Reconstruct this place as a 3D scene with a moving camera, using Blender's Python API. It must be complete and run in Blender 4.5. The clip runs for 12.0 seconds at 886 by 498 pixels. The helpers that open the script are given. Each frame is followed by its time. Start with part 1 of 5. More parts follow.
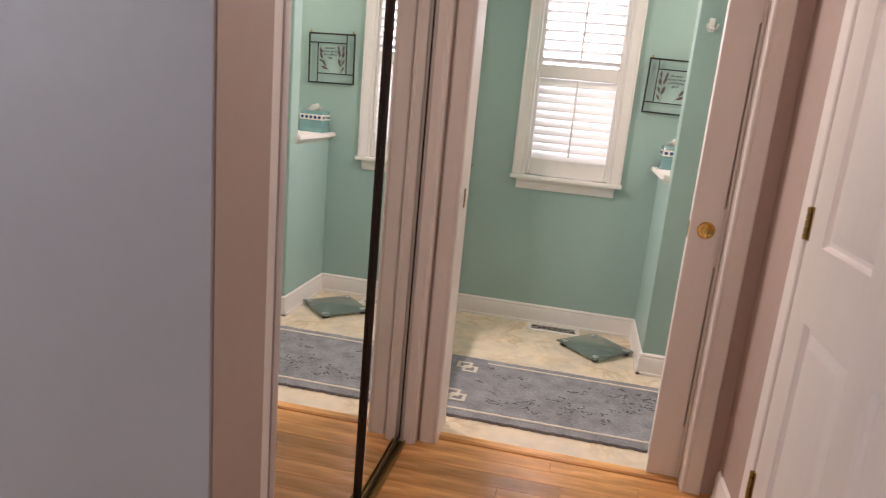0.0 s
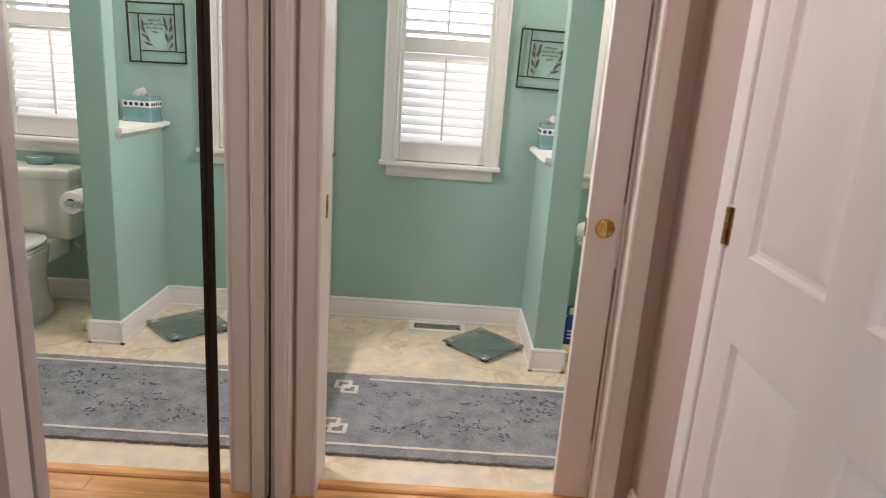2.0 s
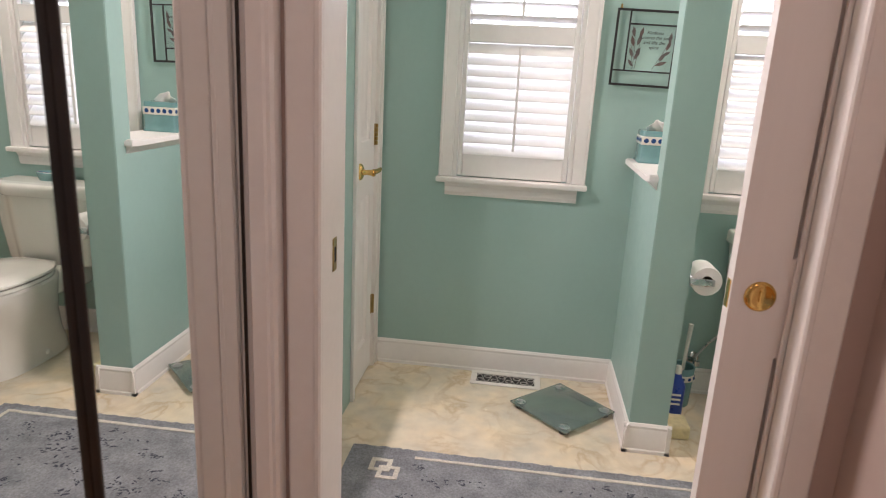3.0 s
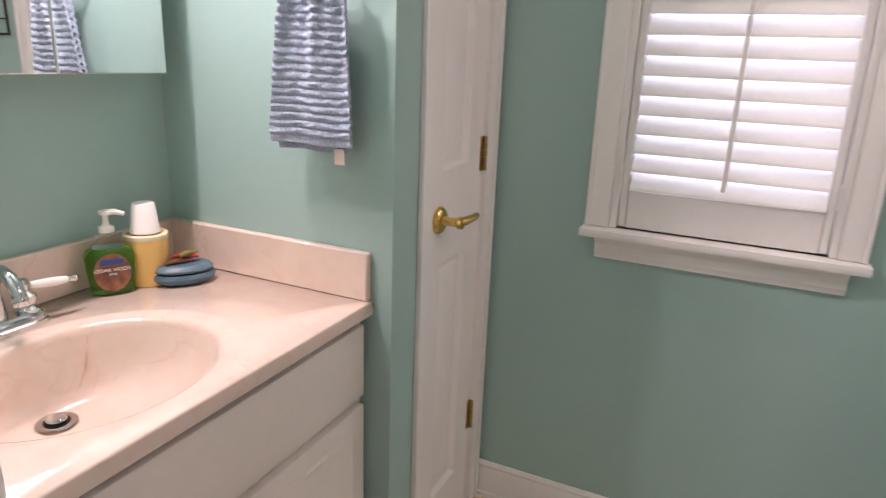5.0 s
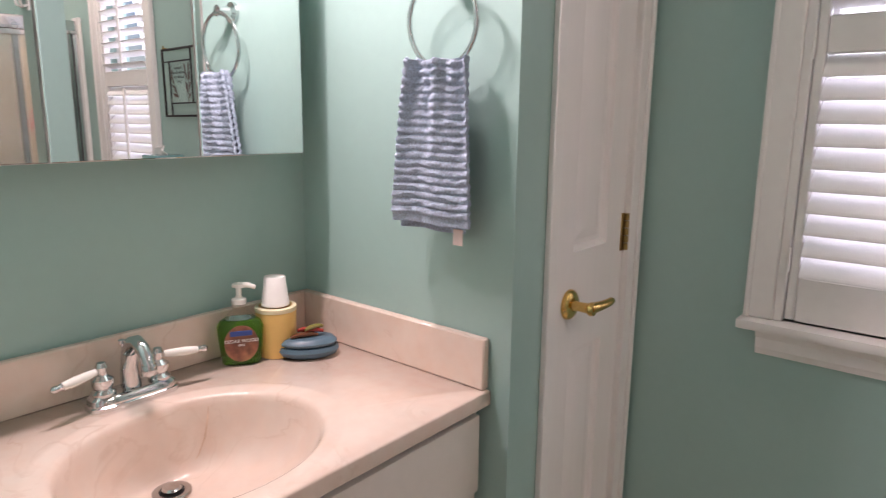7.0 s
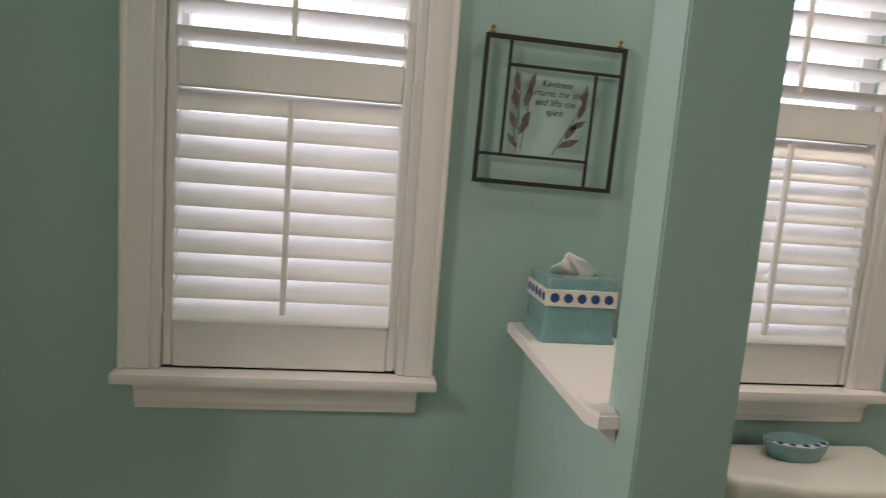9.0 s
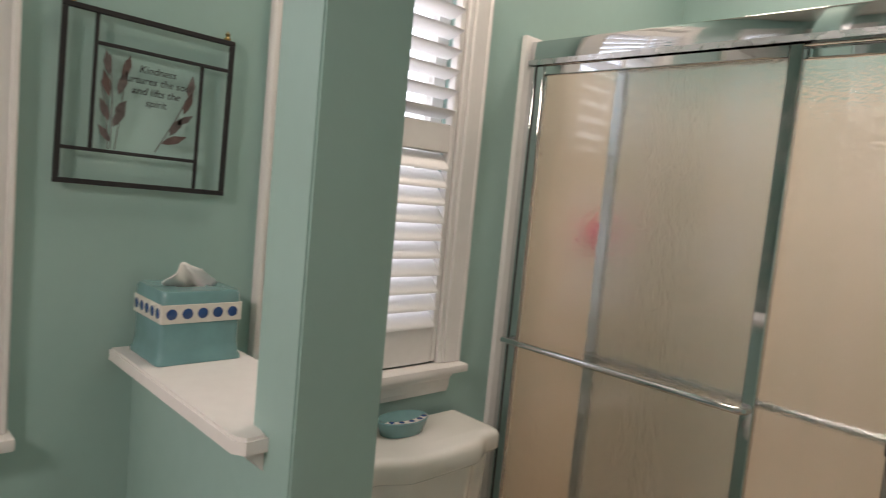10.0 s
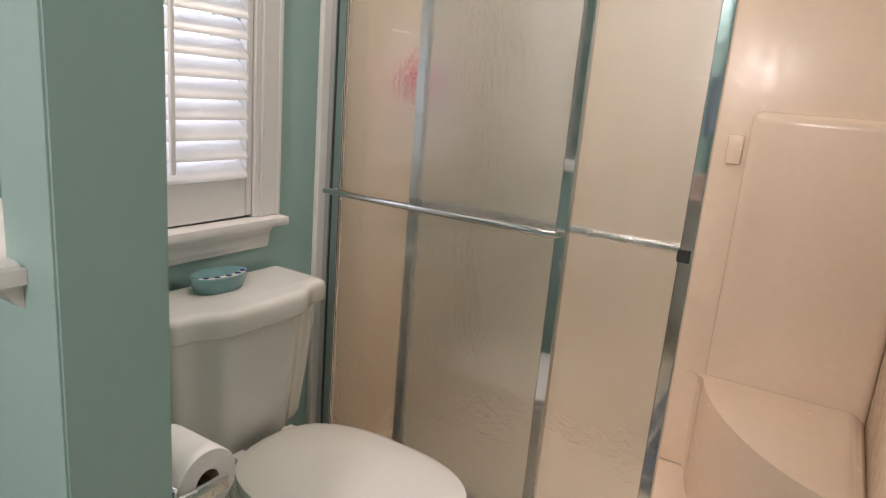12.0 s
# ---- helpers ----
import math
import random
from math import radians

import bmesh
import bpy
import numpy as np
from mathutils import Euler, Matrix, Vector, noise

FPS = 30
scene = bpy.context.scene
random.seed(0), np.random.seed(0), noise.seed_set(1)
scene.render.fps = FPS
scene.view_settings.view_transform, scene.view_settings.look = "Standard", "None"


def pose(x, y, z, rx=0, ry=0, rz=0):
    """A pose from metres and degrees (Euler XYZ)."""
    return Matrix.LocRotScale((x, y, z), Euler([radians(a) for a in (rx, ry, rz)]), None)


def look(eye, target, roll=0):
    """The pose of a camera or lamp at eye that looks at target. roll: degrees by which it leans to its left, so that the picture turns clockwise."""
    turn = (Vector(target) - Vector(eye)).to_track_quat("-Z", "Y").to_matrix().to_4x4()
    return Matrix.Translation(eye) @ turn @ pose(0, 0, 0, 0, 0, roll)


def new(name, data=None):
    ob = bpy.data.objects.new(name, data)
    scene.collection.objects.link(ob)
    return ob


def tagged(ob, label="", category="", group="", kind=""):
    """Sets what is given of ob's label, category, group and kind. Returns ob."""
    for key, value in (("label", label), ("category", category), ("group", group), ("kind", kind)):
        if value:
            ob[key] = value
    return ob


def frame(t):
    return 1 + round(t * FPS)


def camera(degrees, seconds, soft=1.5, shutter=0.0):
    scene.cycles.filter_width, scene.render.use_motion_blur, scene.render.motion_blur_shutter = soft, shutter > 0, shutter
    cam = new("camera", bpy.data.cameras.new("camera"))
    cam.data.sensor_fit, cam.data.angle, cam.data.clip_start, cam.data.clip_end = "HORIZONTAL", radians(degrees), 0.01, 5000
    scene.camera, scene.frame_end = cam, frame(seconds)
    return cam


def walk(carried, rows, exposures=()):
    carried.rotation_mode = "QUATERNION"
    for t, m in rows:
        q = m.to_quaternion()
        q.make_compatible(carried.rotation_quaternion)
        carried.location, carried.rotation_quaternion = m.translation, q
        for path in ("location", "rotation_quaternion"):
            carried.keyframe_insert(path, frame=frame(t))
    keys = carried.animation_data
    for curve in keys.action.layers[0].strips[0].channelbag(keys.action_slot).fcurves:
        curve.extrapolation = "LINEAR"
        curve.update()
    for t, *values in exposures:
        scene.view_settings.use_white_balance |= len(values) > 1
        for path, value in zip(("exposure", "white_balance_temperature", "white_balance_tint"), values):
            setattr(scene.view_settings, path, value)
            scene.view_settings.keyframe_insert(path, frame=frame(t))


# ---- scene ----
cam = camera(68.1, 12.0, soft=1.1, shutter=0.2)

PATH = [
    (0, (0.633, -3.83, 1.287), (0.266, -1.918, 0.832), 5.3),
    (0.5, (0.663, -3.836, 1.31), (0.51, -1.902, 0.824), 4.9),
    (1, (0.671, -3.815, 1.331), (0.711, -1.878, 0.837), 4.5),
    (1.5, (0.605, -3.699, 1.335), (0.69, -1.768, 0.824), 4.3),
    (2, (0.582, -3.435, 1.337), (0.604, -1.502, 0.822), 4.0),
    (2.5, (0.579, -3.143, 1.32), (0.445, -1.213, 0.811), 3.9),
    (2.7, (0.596, -2.999, 1.306), (0.421, -1.072, 0.798), 3.5),
    (4.5, (0.646, -1.799, 1.289), (0.122, 0.039, 0.702), 2.5),
    (5, (0.621, -1.626, 1.281), (-0.188, 0.113, 0.716), 2.2),
    (5.5, (0.615, -1.57, 1.305), (-0.628, -0.09, 0.791), 0.8),
    (6, (0.633, -1.532, 1.291), (-0.788, -0.204, 0.824), 0.2),
    (6.3, (0.62, -1.516, 1.299), (-0.794, -0.179, 0.837), 0.2),
    (6.5, (0.625, -1.514, 1.298), (-0.778, -0.16, 0.857), 0.2),
    (8.5, (0.701, -1.379, 1.341), (0.568, 0.594, 1.04), 3.6),
    (9, (0.696, -1.314, 1.337), (0.978, 0.646, 1.062), 4.4),
    (9.5, (0.656, -1.241, 1.343), (1.559, 0.53, 1.127), 4.9),
    (10, (0.653, -1.222, 1.341), (2.038, 0.209, 1.162), 5.4),
    (10.5, (0.659, -1.217, 1.329), (2.275, -0.053, 1.139), 5.5),
    (11, (0.651, -1.2, 1.276), (2.324, -0.143, 0.984), 5.3),
    (11.5, (0.664, -1.218, 1.256), (2.337, -0.201, 0.847), 5.0),
    (12, (0.728, -1.22, 1.225), (2.398, -0.226, 0.756), 4.8),
]
walk(cam, [(t, look(eye, target, roll)) for t, eye, target, roll in PATH],
     [(0, 0.40, 6900, 23), (0.7, 0.40, 6500, 17), (1.3, 0.40, 6400, 14), (2.5, 0.40, 6500, 17), (4.5, 0.17, 6500, 29), (6.7, -0.03, 6500, 31), (8.3, -0.4, 6700, 19), (9.5, -0.62, 6900, 17), (10.5, -0.36, 6600, 17), (11.5, -0.22, 6500, 18), (12, -0.15, 6500, 19)])

# ---- light and exposure ----
world = bpy.data.worlds.new("world")
scene.world = world
world.use_nodes = True
sky = world.node_tree.nodes.new("ShaderNodeTexSky")
sky.sky_type, sky.sun_disc = "NISHITA", False
sky.sun_elevation, sky.sun_rotation = radians(50), radians(150)
world.node_tree.links.new(sky.outputs[0], world.node_tree.nodes["Background"].inputs[0])
world.node_tree.nodes["Background"].inputs[1].default_value = 0.12


def area(name, eye, target, sx, sy, watts, color):
    lamp = bpy.data.lights.new(name, "AREA")
    lamp.shape, lamp.size, lamp.size_y, lamp.energy, lamp.color = "RECTANGLE", sx, sy, watts, color
    ob = new(name, lamp)
    ob.matrix_world = look(eye, target)
    return ob


sun = bpy.data.lights.new("sun", "SUN")
sun.energy, sun.angle, sun.color = 1.2, radians(15), (1.0, 0.96, 0.9)
new("sun", sun).matrix_world = look((2, -8, 12), (0.5, 0, 1))
# daylight in the two shuttered windows, the vanity light bar, the bathroom ceiling lamps, the bedroom lamp and window,
# and an added hall fill
area("window_light", (0.572, 0.30, 1.5), (0.572, -1, 1.3), 0.75, 1.4, 11.5, (0.90, 0.93, 1.0))
area("window_light", (1.609, 0.30, 1.5), (1.609, -1, 1.3), 0.75, 1.4, 11.5, (0.90, 0.93, 1.0))
for bulb_y in (-1.04, -0.89, -0.74):
    shade = area("vanity_light", (-0.46, bulb_y, 2.03), (0.25, bulb_y, 1.33), 0.085, 0.085, 7.2, (1.0, 0.88, 0.82))
    shade.data.shape = "DISK"
area("shower_light", (2.48, -0.50, 2.42), (2.48, -0.50, 0), 0.3, 0.3, 8, (1.0, 0.86, 0.76))
area("ceiling_light", (1.55, -0.34, 2.42), (1.55, -0.34, 0), 0.28, 0.28, 7, (1.0, 0.88, 0.74))
# Fill added to brighten the hall; no fixture is known there.
area("hall_fill", (0.72, -2.75, 2.42), (0.72, -2.75, 0), 0.3, 0.3, 4.2, (1.0, 0.70, 0.56))
area("bedroom_lamp", (0.2, -5.6, 2.42), (0.2, -5.6, 0), 0.4, 0.4, 6, (1.0, 0.74, 0.60))
area("bedroom_window_light", (-2.38, -4.9, 2.0), (0, -3.3, 1.5), 1.2, 1.2, 56, (0.78, 0.89, 1.0))

# ---- materials ----


def material(name, color, rough=0.5, metal=0.0, grain=0.06, grain_scale=40, stain=0.05, stain_scale=3, bump=0.03, bump_scale=120, stretch=(1, 1, 1), coat=0.0, per_piece=0.0, tint=None):
    m = bpy.data.materials.new(name)
    m.use_nodes = True
    nt, L = m.node_tree, m.node_tree.links
    b = nt.nodes["Principled BSDF"]
    b.inputs["Roughness"].default_value, b.inputs["Metallic"].default_value = rough, metal
    b.inputs["Coat Weight"].default_value = coat
    tc = nt.nodes.new("ShaderNodeTexCoord")
    mp = nt.nodes.new("ShaderNodeMapping")
    mp.inputs["Scale"].default_value = stretch
    L.new(tc.outputs["Object"], mp.inputs["Vector"])

    def noise_node(scale, detail=4):
        n = nt.nodes.new("ShaderNodeTexNoise")
        n.inputs["Scale"].default_value, n.inputs["Detail"].default_value = scale, detail
        L.new(mp.outputs[0], n.inputs["Vector"])
        return n.outputs["Fac"]

    def ranged(src, lo, hi):
        r = nt.nodes.new("ShaderNodeMapRange")
        r.inputs["From Min"].default_value, r.inputs["From Max"].default_value = 0.25, 0.75
        r.inputs["To Min"].default_value, r.inputs["To Max"].default_value = lo, hi
        L.new(src, r.inputs["Value"])
        return r.outputs[0]

    def times(a, c):
        n = nt.nodes.new("ShaderNodeMath")
        n.operation = "MULTIPLY"
        L.new(a, n.inputs[0])
        L.new(c, n.inputs[1])
        return n.outputs[0]

    stain_fac = noise_node(stain_scale)
    f = times(ranged(noise_node(grain_scale), 1 - grain, 1 + grain), ranged(stain_fac, 1 - stain, 1 + stain))
    if per_piece:
        oi = nt.nodes.new("ShaderNodeObjectInfo")
        r = nt.nodes.new("ShaderNodeMapRange")
        r.inputs["To Min"].default_value, r.inputs["To Max"].default_value = 1 - per_piece, 1 + per_piece
        L.new(oi.outputs["Random"], r.inputs["Value"])
        f = times(f, r.outputs[0])
    base = nt.nodes.new("ShaderNodeMix")
    base.data_type = "RGBA"
    base.inputs["A"].default_value = (*color, 1)
    base.inputs["B"].default_value = (*(tint or color), 1)
    L.new(ranged(stain_fac, 0, 1), base.inputs["Factor"])
    hs = nt.nodes.new("ShaderNodeVectorMath")
    hs.operation = "SCALE"
    L.new(base.outputs["Result"], hs.inputs[0])
    L.new(f, hs.inputs["Scale"])
    L.new(hs.outputs[0], b.inputs["Base Color"])
    rr = ranged(noise_node(grain_scale * 0.6), max(0, rough - 0.06), min(1, rough + 0.06))
    if rough > 0.02:
        L.new(rr, b.inputs["Roughness"])
    if bump:
        bp = nt.nodes.new("ShaderNodeBump")
        bp.inputs["Strength"].default_value, bp.inputs["Distance"].default_value = bump, 0.004
        L.new(noise_node(bump_scale, 3), bp.inputs["Height"])
        L.new(bp.outputs[0], b.inputs["Normal"])
    return m


MINT = material("mint_paint", (0.325, 0.485, 0.45), 0.45, grain=0.015, stain=0.02, bump=0.06, bump_scale=220)
MAUVE = material("mauve_paint", (0.46, 0.37, 0.335), 0.5, grain=0.015, stain=0.03, bump=0.06, bump_scale=220)
GREYWALL = material("bedroom_paint", (0.40, 0.41, 0.43), 0.5, grain=0.015, stain=0.04, bump=0.06, bump_scale=220)
WHITE = material("white_trim_paint", (0.80, 0.78, 0.76), 0.42, stain=0.02, grain=0.02, bump=0.03, bump_scale=90)
DOORWHITE = material("white_door_paint", (0.80, 0.77, 0.75), 0.45, stain=0.02, grain=0.02, bump=0.05, bump_scale=140, stretch=(1, 1, 0.1))
CEIL = material("ceiling_paint", (0.60, 0.58, 0.52), 0.8, bump=0.1)
OAK = material("oak_plank", (0.56, 0.275, 0.095), 0.24, grain=0.30, grain_scale=46, stain=0.18, stain_scale=9, stretch=(0.12, 1, 1), bump=0.05, bump_scale=160, per_piece=0.22, tint=(0.64, 0.37, 0.15))
VINYL = material("cream_marble_vinyl", (0.82, 0.76, 0.63), 0.22, grain=0.09, grain_scale=17, stain=0.24, stain_scale=6.5, bump=0.02, tint=(0.66, 0.55, 0.39))
MIRROR = material("mirror_silver", (0.90, 0.92, 0.91), 0.0, 1.0, grain=0, stain=0, bump=0)
CHROME = material("chrome", (0.62, 0.63, 0.64), 0.07, 1.0, grain=0.02, stain=0.04, bump=0)
SILVERTRIM = material("silver_painted_trim", (0.60, 0.57, 0.58), 0.42, 0.15, grain=0.02, stain=0.03, bump=0)
SATIN = material("satin_aluminium", (0.62, 0.62, 0.63), 0.28, 1.0, grain=0.03, stain=0.05, bump=0)
DARKMETAL = material("dark_bronze_metal", (0.045, 0.035, 0.03), 0.4, 0.6, bump=0)
BRASS = material("polished_brass", (0.72, 0.48, 0.16), 0.16, 1.0, grain=0.04, stain=0.08, bump=0)
OLDBRASS = material("aged_brass", (0.42, 0.29, 0.11), 0.34, 1.0, grain=0.1, stain=0.15, bump=0.03)
MARBLE = material("cultured_marble", (0.76, 0.645, 0.56), 0.13, grain=0.03, grain_scale=30, stain=0.05, stain_scale=22, bump=0, coat=0.3, tint=(0.69, 0.53, 0.44))
GELCOAT = material("beige_gelcoat", (0.78, 0.655, 0.52), 0.22, grain=0.02, stain=0.03, bump=0.01)
PORCELAIN = material("white_porcelain", (0.80, 0.78, 0.73), 0.08, grain=0.01, stain=0.02, bump=0, coat=0.4)
LOUVER = material("white_louver_paint", (0.88, 0.87, 0.87), 0.35, grain=0.02, stain=0.02, bump=0)
BLACKIRON = material("black_iron", (0.014, 0.014, 0.015), 0.6, 0.0, bump=0.1)
RUG = material("blue_grey_rug_pile", (0.25, 0.263, 0.288), 0.95, grain=0.3, grain_scale=130, stain=0.28, stain_scale=11, bump=0.9, bump_scale=420)
RUGWHITE = material("ivory_rug_pile", (0.66, 0.63, 0.56), 0.95, grain=0.2, grain_scale=160, bump=0.9, bump_scale=420)
RUGDARK = material("dark_rug_pile", (0.05, 0.056, 0.08), 0.95, grain=0.3, grain_scale=160, bump=0.9, bump_scale=420)
TEALGLAZE = material("teal_ceramic_glaze", (0.15, 0.30, 0.31), 0.15, stain=0.12, stain_scale=14, grain=0.05, bump=0.02, coat=0.3)
IVORYGLAZE = material("ivory_ceramic_glaze", (0.70, 0.68, 0.62), 0.25, bump=0.02)
BLUEGLAZE = material("blue_glass_bead", (0.015, 0.06, 0.20), 0.1, bump=0, coat=0.5)
PAPER = material("white_paper", (0.84, 0.82, 0.79), 0.9, grain=0.03, bump=0.1)
TOWEL = material("blue_grey_terry", (0.41, 0.48, 0.60), 1.0, grain=0.35, grain_scale=260, stain=0.08, stain_scale=20, bump=1.0, bump_scale=700)
# Near-black that paints the shade inside holes and between planks.
GAPSHADE = material("painted_gap_shade", (0.02, 0.02, 0.02), 0.9, bump=0)
RUBBER = material("black_rubber", (0.03, 0.03, 0.03), 0.6, bump=0)


def veined(m, color, scale, width, amount, stretch=(1, 1, 1)):
    """Lay thin wandering veins of another colour over a material's base colour."""
    nt = m.node_tree
    b = nt.nodes["Principled BSDF"]
    src = b.inputs["Base Color"].links[0].from_socket
    tc = nt.nodes.new("ShaderNodeTexCoord")
    mp = nt.nodes.new("ShaderNodeMapping")
    mp.inputs["Scale"].default_value = stretch
    n = nt.nodes.new("ShaderNodeTexNoise")
    n.inputs["Scale"].default_value, n.inputs["Detail"].default_value, n.inputs["Distortion"].default_value = scale, 5, 0.8
    patch = nt.nodes.new("ShaderNodeTexNoise")
    patch.inputs["Scale"].default_value = scale * 0.6
    sub = nt.nodes.new("ShaderNodeMath")
    sub.operation = "SUBTRACT"
    sub.inputs[1].default_value = 0.5
    ab = nt.nodes.new("ShaderNodeMath")
    ab.operation = "ABSOLUTE"
    r = nt.nodes.new("ShaderNodeMapRange")
    r.inputs["From Min"].default_value, r.inputs["From Max"].default_value = 0.0, width
    r.inputs["To Min"].default_value, r.inputs["To Max"].default_value = amount, 0.0
    pr_ = nt.nodes.new("ShaderNodeMapRange")
    pr_.inputs["From Min"].default_value, pr_.inputs["From Max"].default_value = 0.42, 0.62
    mul = nt.nodes.new("ShaderNodeMath")
    mul.operation = "MULTIPLY"
    mix = nt.nodes.new("ShaderNodeMix")
    mix.data_type = "RGBA"
    mix.inputs["B"].default_value = (*color, 1)
    L = nt.links
    L.new(tc.outputs["Object"], mp.inputs["Vector"])
    for q in (n, patch):
        L.new(mp.outputs[0], q.inputs["Vector"])
    L.new(n.outputs["Fac"], sub.inputs[0])
    L.new(sub.outputs[0], ab.inputs[0])
    L.new(ab.outputs[0], r.inputs["Value"])
    L.new(patch.outputs["Fac"], pr_.inputs["Value"])
    L.new(r.outputs[0], mul.inputs[0])
    L.new(pr_.outputs[0], mul.inputs[1])
    L.new(mul.outputs[0], mix.inputs["Factor"])
    L.new(src, mix.inputs["A"])
    L.new(mix.outputs["Result"], b.inputs["Base Color"])


veined(MARBLE, (0.50, 0.32, 0.22), 6, 0.018, 0.3)
veined(VINYL, (0.52, 0.38, 0.22), 5, 0.05, 0.6)
veined(OAK, (0.26, 0.10, 0.03), 9, 0.10, 0.5, (0.16, 1, 1))


def glass(name, color, rough, ior=1.45, bump=0.0, scale=60, alpha=1.0):
    m = bpy.data.materials.new(name)
    m.use_nodes = True
    nt = m.node_tree
    b = nt.nodes["Principled BSDF"]
    b.inputs["Base Color"].default_value = (*color, 1)
    b.inputs["Roughness"].default_value = rough
    b.inputs["IOR"].default_value = ior
    b.inputs["Transmission Weight"].default_value = alpha
    if bump:
        n = nt.nodes.new("ShaderNodeTexNoise")
        n.inputs["Scale"].default_value, n.inputs["Detail"].default_value = scale, 2
        tc = nt.nodes.new("ShaderNodeTexCoord")
        nt.links.new(tc.outputs["Object"], n.inputs["Vector"])
        bp = nt.nodes.new("ShaderNodeBump")
        bp.inputs["Strength"].default_value, bp.inputs["Distance"].default_value = bump, 0.004
        nt.links.new(n.outputs["Fac"], bp.inputs["Height"])
        nt.links.new(bp.outputs[0], b.inputs["Normal"])
    return m


OBSCURE = glass("obscure_glass", (0.80, 0.85, 0.85), 0.20, 1.5, 0.8, 85)
OBSCURE.node_tree.nodes["Principled BSDF"].inputs["Coat Weight"].default_value = 1.0
OBSCURE.node_tree.nodes["Principled BSDF"].inputs["Coat Roughness"].default_value = 0.06
OBSCURE.node_tree.nodes["Principled BSDF"].inputs["Coat IOR"].default_value = 1.6
SCALEGLASS = glass("green_scale_glass", (0.44, 0.56, 0.53), 0.07, 1.3, alpha=0.75)
CLEARGLASS = glass("clear_glass", (0.97, 0.98, 0.98), 0.0, 1.05)

# ---- builders ----


def box(bm, x0, x1, y0, y1, z0, z1, bevel=0.0, seg=1):
    vs = [bm.verts.new((x, y, z)) for x in (x0, x1) for y in (y0, y1) for z in (z0, z1)]
    fs = [bm.faces.new([vs[i] for i in q]) for q in ((0, 1, 3, 2), (4, 6, 7, 5), (0, 4, 5, 1), (2, 3, 7, 6), (0, 2, 6, 4), (1, 5, 7, 3))]
    if bevel:
        es = {e for f in fs for e in f.edges}
        bmesh.ops.bevel(bm, geom=list(es), offset=bevel, segments=seg, affect="EDGES", profile=0.6)
    return bm


def boxes(*dims, bevel=0.0, seg=1):
    bm = bmesh.new()
    for d in dims:
        box(bm, *d, bevel=bevel, seg=seg)
    return bm


def lathe(bm, profile, origin=(0, 0, 0), axis="Z", n=24, sx=1.0, sy=1.0):
    """Turn (r, h) pairs about an axis through origin."""
    rot = {"Z": Matrix(), "X": Matrix.Rotation(radians(90), 4, "Y"), "Y": Matrix.Rotation(radians(-90), 4, "X")}[axis]
    m = Matrix.Translation(origin) @ rot
    rings = []
    for r, h in profile:
        if r < 1e-5:
            rings.append([bm.verts.new(m @ Vector((0, 0, h)))])
        else:
            rings.append([bm.verts.new(m @ Vector((r * sx * math.cos(2 * math.pi * k / n), r * sy * math.sin(2 * math.pi * k / n), h))) for k in range(n)])
    for a, b in zip(rings, rings[1:]):
        for k in range(n):
            k2 = (k + 1) % n
            q = [a[k % len(a)], a[k2 % len(a)], b[k2 % len(b)], b[k % len(b)]]
            q = list(dict.fromkeys(q))
            if len(q) > 2:
                bm.faces.new(q)
    return bm


def tube(bm, points, radius, n=10, closed=False):
    """A round tube along points; radius a number or one a point."""
    pts = [Vector(p) for p in points]
    rad = radius if isinstance(radius, (list, tuple)) else [radius] * len(pts)
    rings, up = [], Vector((0.137, 0.31, 0.94))
    for i, p in enumerate(pts):
        a = pts[i - 1] if (i or closed) else p
        b = pts[(i + 1) % len(pts)] if (i < len(pts) - 1 or closed) else p
        d = (b - a).normalized()
        s = d.cross(up).normalized()
        u = s.cross(d)
        rings.append([bm.verts.new(p + rad[i] * (s * math.cos(2 * math.pi * k / n) + u * math.sin(2 * math.pi * k / n))) for k in range(n)])
    pairs = list(zip(rings, rings[1:])) + ([(rings[-1], rings[0])] if closed else [])
    for a, b in pairs:
        for k in range(n):
            bm.faces.new((a[k], a[(k + 1) % n], b[(k + 1) % n], b[k]))
    if not closed:
        bm.faces.new(rings[0]), bm.faces.new(rings[-1])
    return bm


def extrude(bm, outline, d0, d1, axis="x"):
    """A prism: the outline's two coordinates are the axes other than axis, in order."""
    def at(p, d):
        return {"x": (d, p[0], p[1]), "y": (p[0], d, p[1]), "z": (p[0], p[1], d)}[axis]
    a = [bm.verts.new(at(p, d0)) for p in outline]
    b = [bm.verts.new(at(p, d1)) for p in outline]
    bm.faces.new(a), bm.faces.new(b)
    for k in range(len(a)):
        k2 = (k + 1) % len(a)
        bm.faces.new((a[k], a[k2], b[k2], b[k]))
    return bm


def mesh_of(name, bm, mat, smooth=None):
    bmesh.ops.recalc_face_normals(bm, faces=bm.faces)
    me = bpy.data.meshes.new(name)
    bm.to_mesh(me)
    bm.free()
    me.materials.append(mat)
    if smooth:
        me.shade_smooth()
        me.set_sharp_from_angle(angle=radians(smooth))
    return me


def part(name, bm, mat, parent, label="", smooth=40):
    ob = new(name, mesh_of(name, bm, mat, smooth))
    ob.parent = parent
    if label:
        tagged(ob, label)
    return ob


def thing(name, place, label, category, group="", kind=""):
    ob = new(name)
    ob.empty_display_size = 0.05
    ob.matrix_basis = pose(*place) if len(place) < 7 else place
    return tagged(ob, label, category, group, kind)


